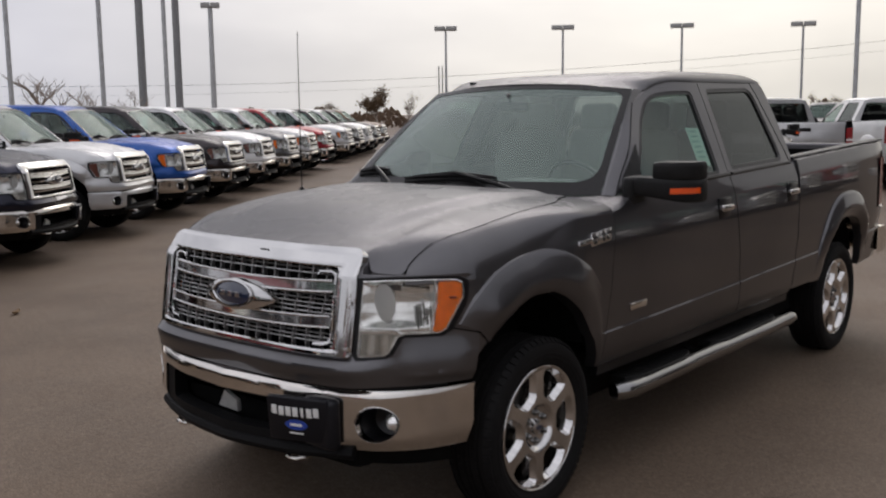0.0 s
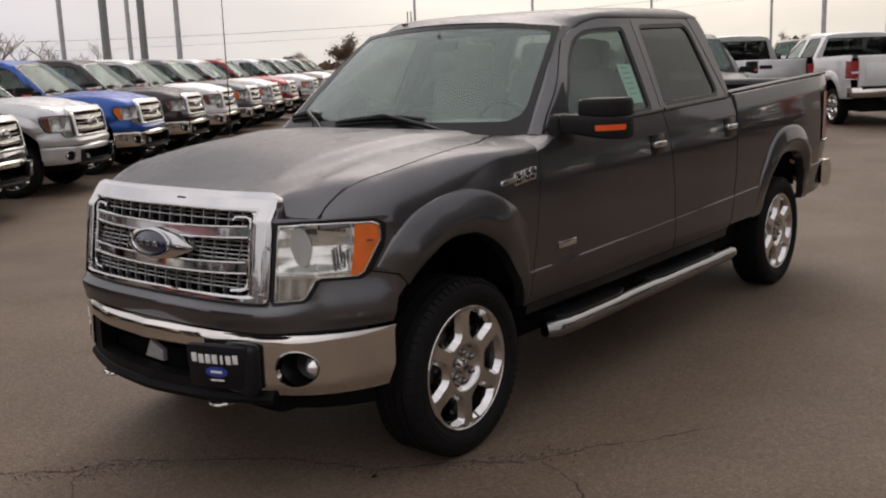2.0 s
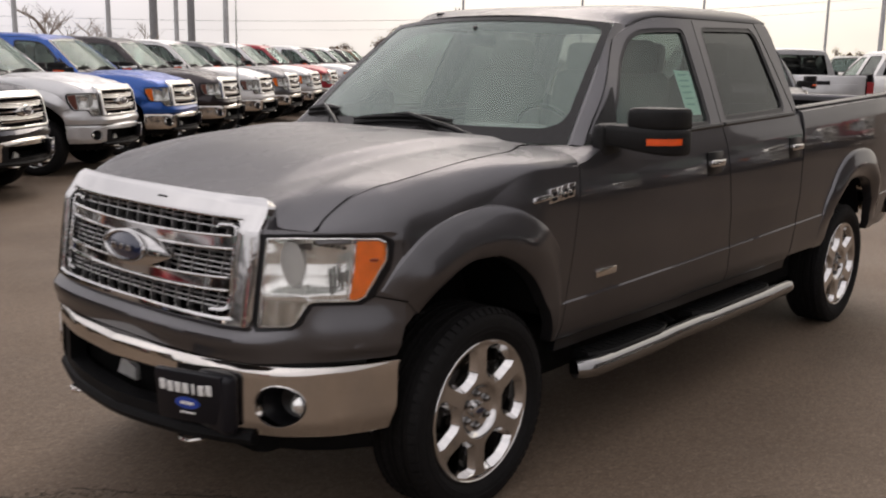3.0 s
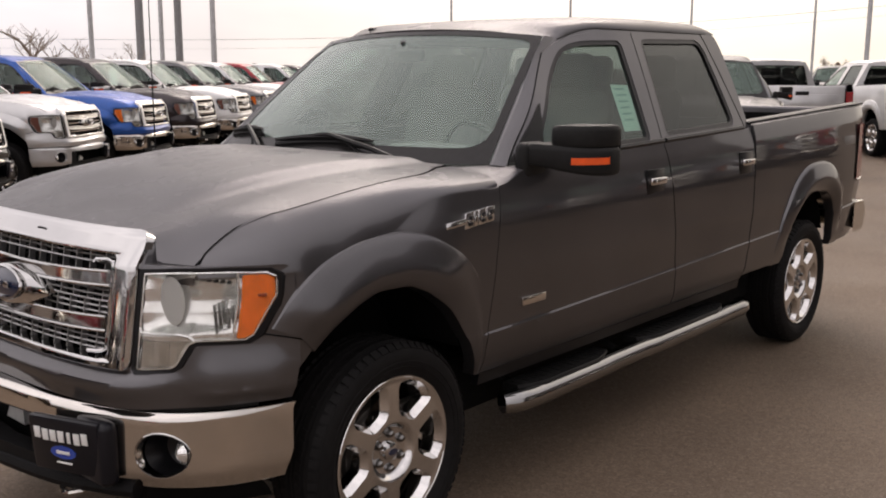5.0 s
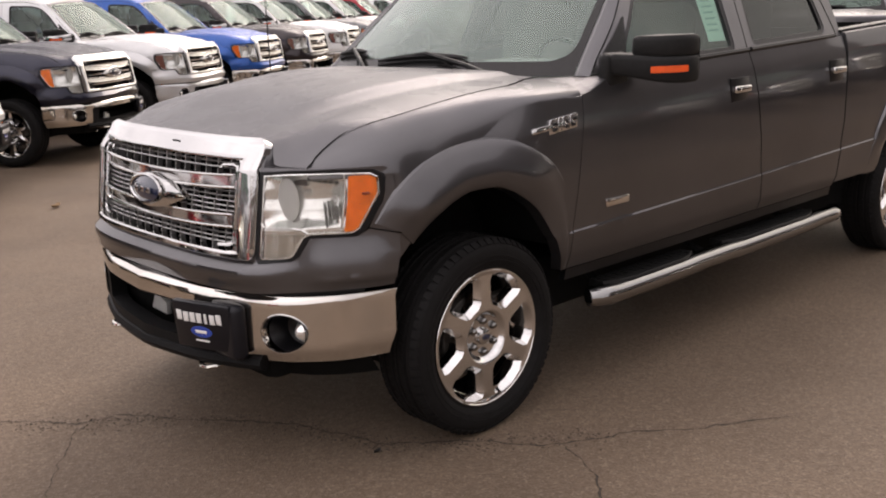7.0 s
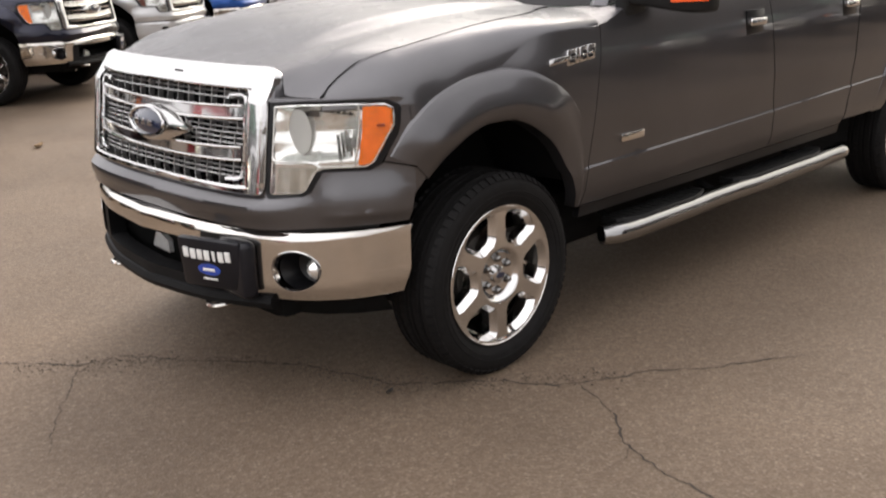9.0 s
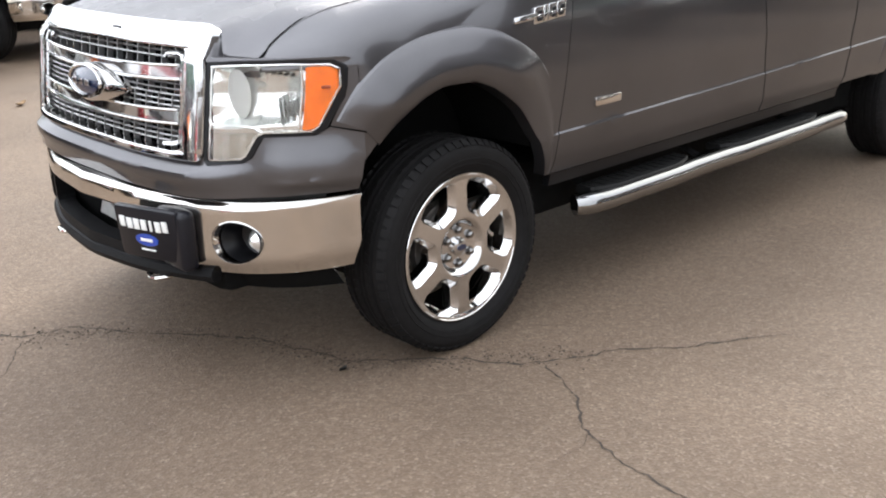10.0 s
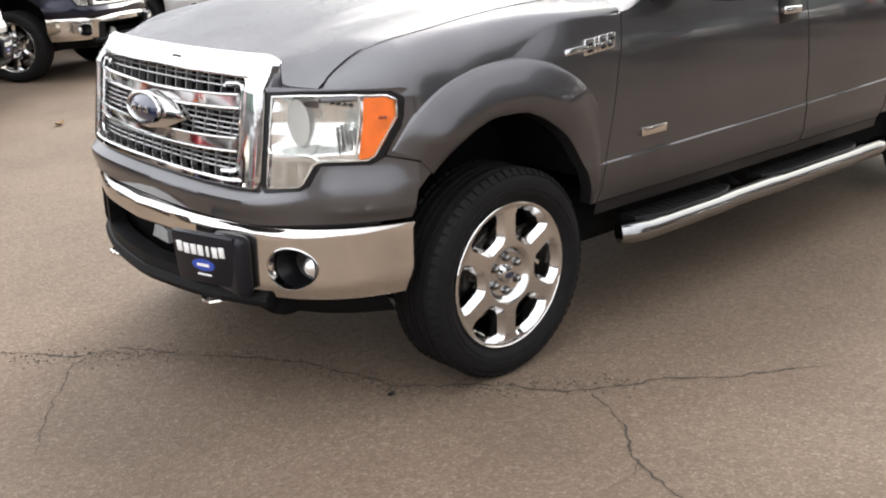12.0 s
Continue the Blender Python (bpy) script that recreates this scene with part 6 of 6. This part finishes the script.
def parked(colour, m, label, group, bright_mirror=False, smoked=False, painted_bumper=False):
    t = copy_thing(stock, m)
    tagged(t, label, "pickup truck", group)
    for o in t.children_recursive:
        base = o.data.materials[0]
        if base == GREY_PAINT:
            swap(o, PAINTS[colour])
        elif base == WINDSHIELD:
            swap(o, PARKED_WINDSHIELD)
        elif painted_bumper and o.name.startswith("front_bumper"):
            swap(o, PAINTS[colour])
        elif smoked and o.name.startswith("amber"):
            swap(o, DIM_CORNER)
        elif bright_mirror and o.name.startswith("side_mirror"):
            swap(o, CHROME)
    return t


ROW0, ROW_D, ROW_TURN = Vector((4.20, 9.46, 0)), Vector((0.80, 0.60, 0)), 126.9
lamp_off = Matrix.Rotation(radians(ROW_TURN), 3, "Z") @ Vector((-0.47, 0.85, 0))
for k, colour, word, fancy in ((-5, "black", "black", 0), (-4, "red", "dark red", 0), (-3, "black", "black", 0), (-2, "white", "white", 1), (-1, "navy", "dark navy blue", 0), (0, "silver", "silver", 1), (1, "blue", "bright blue", 0), (2, "black", "black-brown", 1), (3, "white", "white", 1), (4, "grey", "dark grey", 0), (5, "silver", "silver", 0), (6, "red", "dark red", 0), (7.6, "silver", "silver", 0), (8.6, "black", "black", 0), (9.6, "white", "white", 1), (10.6, "black", "black", 0), (11.6, "bronze", "bronze-brown", 0)):
    p = ROW0 + ROW_D * (2.75 * k - 0.42) - lamp_off
    parked(colour, pose(p.x, p.y, 0, 0, 0, ROW_TURN), word + " crew-cab pickup truck parked in a row on asphalt", "row of parked trucks", fancy, fancy, k == 0)

# trucks beyond the bed, across the lane
ACROSS = "trucks parked across the lane"


def tail_at(x, y, turn):
    off = Matrix.Rotation(radians(turn), 3, "Z") @ Vector((4.70, -0.93, 0))
    return pose(x - off.x, y - off.y, 0, 0, 0, turn)


parked("white", tail_at(17.55, 2.57, 220), "white crew-cab pickup truck seen from behind, chrome rear bumper", ACROSS)
parked("silver", tail_at(14.76, 4.23, 220), "silver crew-cab pickup truck with a dark bed rail", ACROSS)
parked("black", tail_at(19.4, 0.3, 220), "black pickup truck parked beside a white one", ACROSS)
off = Matrix.Rotation(radians(33), 3, "Z") @ Vector((0.845, -1.12, 0))
parked("grey", pose(11.7 - off.x, 2.37 - off.y, 0, 0, 0, 33), "dark grey pickup truck behind the grey one, black mirrors", ACROSS)
parked("grey", pose(33.0, 9.0, 0, 0, 0, 20), "grey pickup truck far across the lot", ACROSS)
# trucks on the far side of the lane, before the added wall
# unseen; set close and mostly dark to darken the door reflections
for k, (colour, word) in enumerate((("black", "black"), ("navy", "dark navy blue"), ("black", "black"), ("grey", "dark grey"), ("black", "black"), ("red", "dark red"))):
    parked(colour, pose(4.8 + 2.8 * k, -6.0 - 0.1 * k, 0, 0, 0, -93), word + " crew-cab pickup truck parked facing the lane", "trucks facing the lane")
parked("red", pose(-15.0, -4.0, 0, 0, 0, 150), "dark red crew-cab pickup truck parked alone on the lot", "")
for o in (*stock.children_recursive, stock):
    bpy.data.objects.remove(o)

# ---- poles, lamps, wires ----
GALVANISED = material("galvanised_steel", (0.48, 0.49, 0.50), rough=0.5, metal=0.5, grain=0.12, grain_scale=8, mottled=0.15)
DARK_STEEL = material("weathered_pole_steel", (0.25, 0.255, 0.26), rough=0.6, metal=0.3, grain=0.15, grain_scale=8)
LAMP_GREY = material("lamp_head_grey", (0.36, 0.36, 0.35), rough=0.6, grain=0.1)
EYE0 = Vector((-3.29, -3.16, 0))


def spot_on(bearing, dist):
    a = radians(bearing)
    return EYE0.x + dist * math.cos(a), EYE0.y + dist * math.sin(a)


def pole_thing(bearing, dist, radius, height, mat, label, name="steel_pole"):
    x, y = spot_on(bearing, dist)
    root = thing(name, label, "pole", "poles round the lot", pose(x, y, 0))
    g = Geo()
    g.tube([(0, 0, 0), (0, 0, height * 0.5), (0, 0, height)], [radius, radius * 0.92, radius * 0.8], 12)
    part("shaft", g, mat, root)
    g = Geo()
    g.lathe([(0.0, 0.35), (radius * 1.9, 0.33), (radius * 2.0, 0.0)], 14, axis="z")
    part("footing", g, LAMP_GREY, root)
    return root


def lamp_thing(bearing, dist, elev, heads=2, radius=0.10, width=0.95):
    height = 1.70 + dist * math.tan(radians(elev))
    root = pole_thing(bearing, dist, radius, height, GALVANISED, "tall grey lot lamp with box-shaped heads on a steel pole", "lot_lamp")
    tagged(root, category="street lamp")
    a = bearing - 90
    for k in range(heads):
        s = (k - (heads - 1) / 2) * 2
        g = Geo()
        g.box((s * width * 0.52, 0, height + 0.10), (width, 0.62, 0.42), 0.06, segs=2)
        g.v = [tuple(pose(0, 0, 0, 0, 0, a) @ Vector(p)) for p in g.v]
        part("lamp_head", g, LAMP_GREY, root)
    return root


for b, e in ((39.83, 4.75), (33.1, 4.70), (26.45, 4.62), (20.05, 4.48)):
    lamp_thing(b, 95, e, width=1.05, radius=0.13)
lamp_thing(53.13, 83, 6.05, width=0.75, radius=0.24)
for b, d, r, m_, lab in ((63.71, 44, 0.105, GALVANISED, "pale steel pole"), (59.06, 44.4, 0.105, GALVANISED, "pale steel pole"), (56.96, 73.3, 0.29, DARK_STEEL, "thick weathered steel pole"), (55.66, 57.4, 0.13, GALVANISED, "slim pale steel pole"), (55.02, 86.7, 0.32, DARK_STEEL, "thick weathered steel pole"), (17.33, 70, 0.16, GALVANISED, "pale steel pole"), (14.2, 75, 0.15, GALVANISED, "pale steel pole")):
    pole_thing(b, d, r, 22.0, m_, lab + " standing behind the parked trucks")
for b in (40.25, 40.05):
    pole_thing(b, 95, 0.07, 6.2, DARK_STEEL, "thin dark post far across the lot", "post")

WIRE = material("power_line", (0.10, 0.10, 0.10), rough=0.8, grain=0.1)
for da, de in ((0, 0), (0, -0.5)):
    g = Geo()
    pts = []
    for b in span(80, 10, 30):
        x, y = spot_on(b, 130)
        pts.append((x, y, 1.7 + 130 * math.tan(radians(1.68 + de + 0.00085 * (b - 62) ** 2 * (1 if b < 62 else 0.3)))))
    g.tube(pts, 0.022 if de == 0 else 0.012, 4)
    tagged(new("power_line", g.mesh("power_line", WIRE)), "thin slack power line against the grey sky", "cable")

# ---- trees and brush ----
BARK = material("bark", (0.33, 0.28, 0.24), rough=0.9, grain=0.3, grain_scale=12)
LEAVES = material("autumn_leaves", (0.13, 0.085, 0.045), rough=0.85, grain=0.35, grain_scale=3.0)
BRUSH = material("dry_brush", (0.15, 0.10, 0.065), rough=0.95, grain=0.35, grain_scale=0.8)


def tree(bearing, dist, height, spread, leafy, seed, label):
    rng = random.Random(seed)
    x, y = spot_on(bearing, dist)
    root = thing("tree", label, "tree", "", pose(x, y, 0))
    g = Geo()
    tips = []

    def limb(p, d, length, r, depth):
        n = 4
        pts = [p]
        for k in range(n):
            d = (d + Vector((rng.uniform(-1, 1), rng.uniform(-1, 1), rng.uniform(-0.3, 0.6))) * 0.22).normalized()
            pts.append(pts[-1] + d * length / n)
        g.tube(pts, [r * (1 - 0.5 * k / n) for k in range(n + 1)], 5)
        if depth == 0:
            tips.extend(pts[2:])
            return
        tips.append(pts[-1])
        for k in range(4 if depth > 1 else 5):
            a = rng.uniform(0, 2 * math.pi)
            side = Vector((math.cos(a), math.sin(a), rng.uniform(0.1, 0.8))) * spread
            limb(pts[2 + k % 3], (d + side).normalized(), length * rng.uniform(0.55, 0.8), r * 0.5, depth - 1)

    limb(Vector((0, 0, 0)), Vector((0, 0, 1)), height * 0.42, height * 0.028, 3)
    part("trunk", g, BARK, root)
    top = max(p.z for p in tips)
    if leafy:
        g = Geo()
        for p in tips:
            for k in range(leafy):
                c = p + Vector((rng.gauss(0, 1), rng.gauss(0, 1), rng.gauss(0, 0.8))) * height * 0.05
                a, b = Vector((rng.uniform(-1, 1), rng.uniform(-1, 1), rng.uniform(-1, 1))).normalized(), Vector((rng.uniform(-1, 1), rng.uniform(-1, 1), rng.uniform(-1, 1))).normalized()
                s = height * rng.uniform(0.012, 0.022)
                g.add([c - a * s, c + b * s * 0.7, c + a * s, c - b * s * 0.7], [(0, 1, 2, 3)])
        part("crown", g, LEAVES, root)
    for o in root.children:
        o.scale = (height / top,) * 3
    return root


tree(43.9, 105, 4.5, 1.0, 16, 5, "small rounded tree with sparse brown autumn leaves")
tree(42.0, 120, 4.3, 1.0, 1, 8, "small nearly bare tree on the skyline")
tree(62.3, 60, 4.3, 1.5, 0, 11, "low bare tree with thin spreading twigs")
tree(59.9, 70, 3.9, 1.5, 0, 12, "low bare tree with thin spreading twigs")
tree(57.7, 70, 3.7, 1.5, 0, 14, "low bare tree with thin spreading twigs")
tree(19.3, 110, 3.3, 1.3, 5, 21, "low spreading tree with sparse brown leaves")
tree(18.2, 112, 3.0, 1.3, 4, 22, "low spreading tree with sparse brown leaves")
for k, (b, d) in enumerate(((170, 56), (179, 60), (188, 55), (197, 62), (206, 57))):
    tree(b, d, 6.5 + 0.5 * (k % 3), 1.1, 12, 40 + k, "broad tree with dense brown-green leaves at the edge of the lot")
tree(46.5, 130, 3.2, 1.2, 4, 31, "low brown shrub-like tree")

g = Geo()
rng = random.Random(77)
for k in range(9000):
    b = rng.uniform(5, 85)
    d = rng.uniform(118, 132)
    x, y = spot_on(b, d)
    h = (1.1 + 1.0 * abs(math.sin(b * 0.9)) + 0.5 * math.sin(b * 3.1)) * rng.random() ** 0.7
    s = rng.uniform(0.15, 0.40)
    a = rng.uniform(0, math.pi)
    dx, dy = math.cos(a) * s, math.sin(a) * s
    g.add([(x - dx, y - dy, h), (x + dx * 0.3, y + dy * 0.3, h - s), (x + dx, y + dy, h + s * 0.3), (x, y, h + s)], [(0, 1, 2, 3)])
tagged(new("brush", g.mesh("brush", BRUSH)), "band of dry brown brush along the edge of the lot", "brush", kind="stuff")

# plain unseen walls added to close the lot and darken low light and reflections
WALL = material("plain_block_wall", (0.075, 0.065, 0.060), rough=0.9, grain=0.15, grain_scale=3, mottled=0.2, mottle_scale=0.4)
g = Geo()
g.box((21.0, -20.0, 4.7), (21.0, 12.0, 9.4), 0.05)
tagged(new("wall_south", g.mesh("wall_south", WALL)), "plain dark brown-grey block out of view, added to darken reflections", "wall", kind="structure")
g = Geo()
g.box((-60, 6, 1.6), (1.0, 120, 3.2), 0.05)
tagged(new("wall_west", g.mesh("wall_west", WALL)), "plain low grey-brown wall out of view, added to close the horizon", "wall", kind="structure")
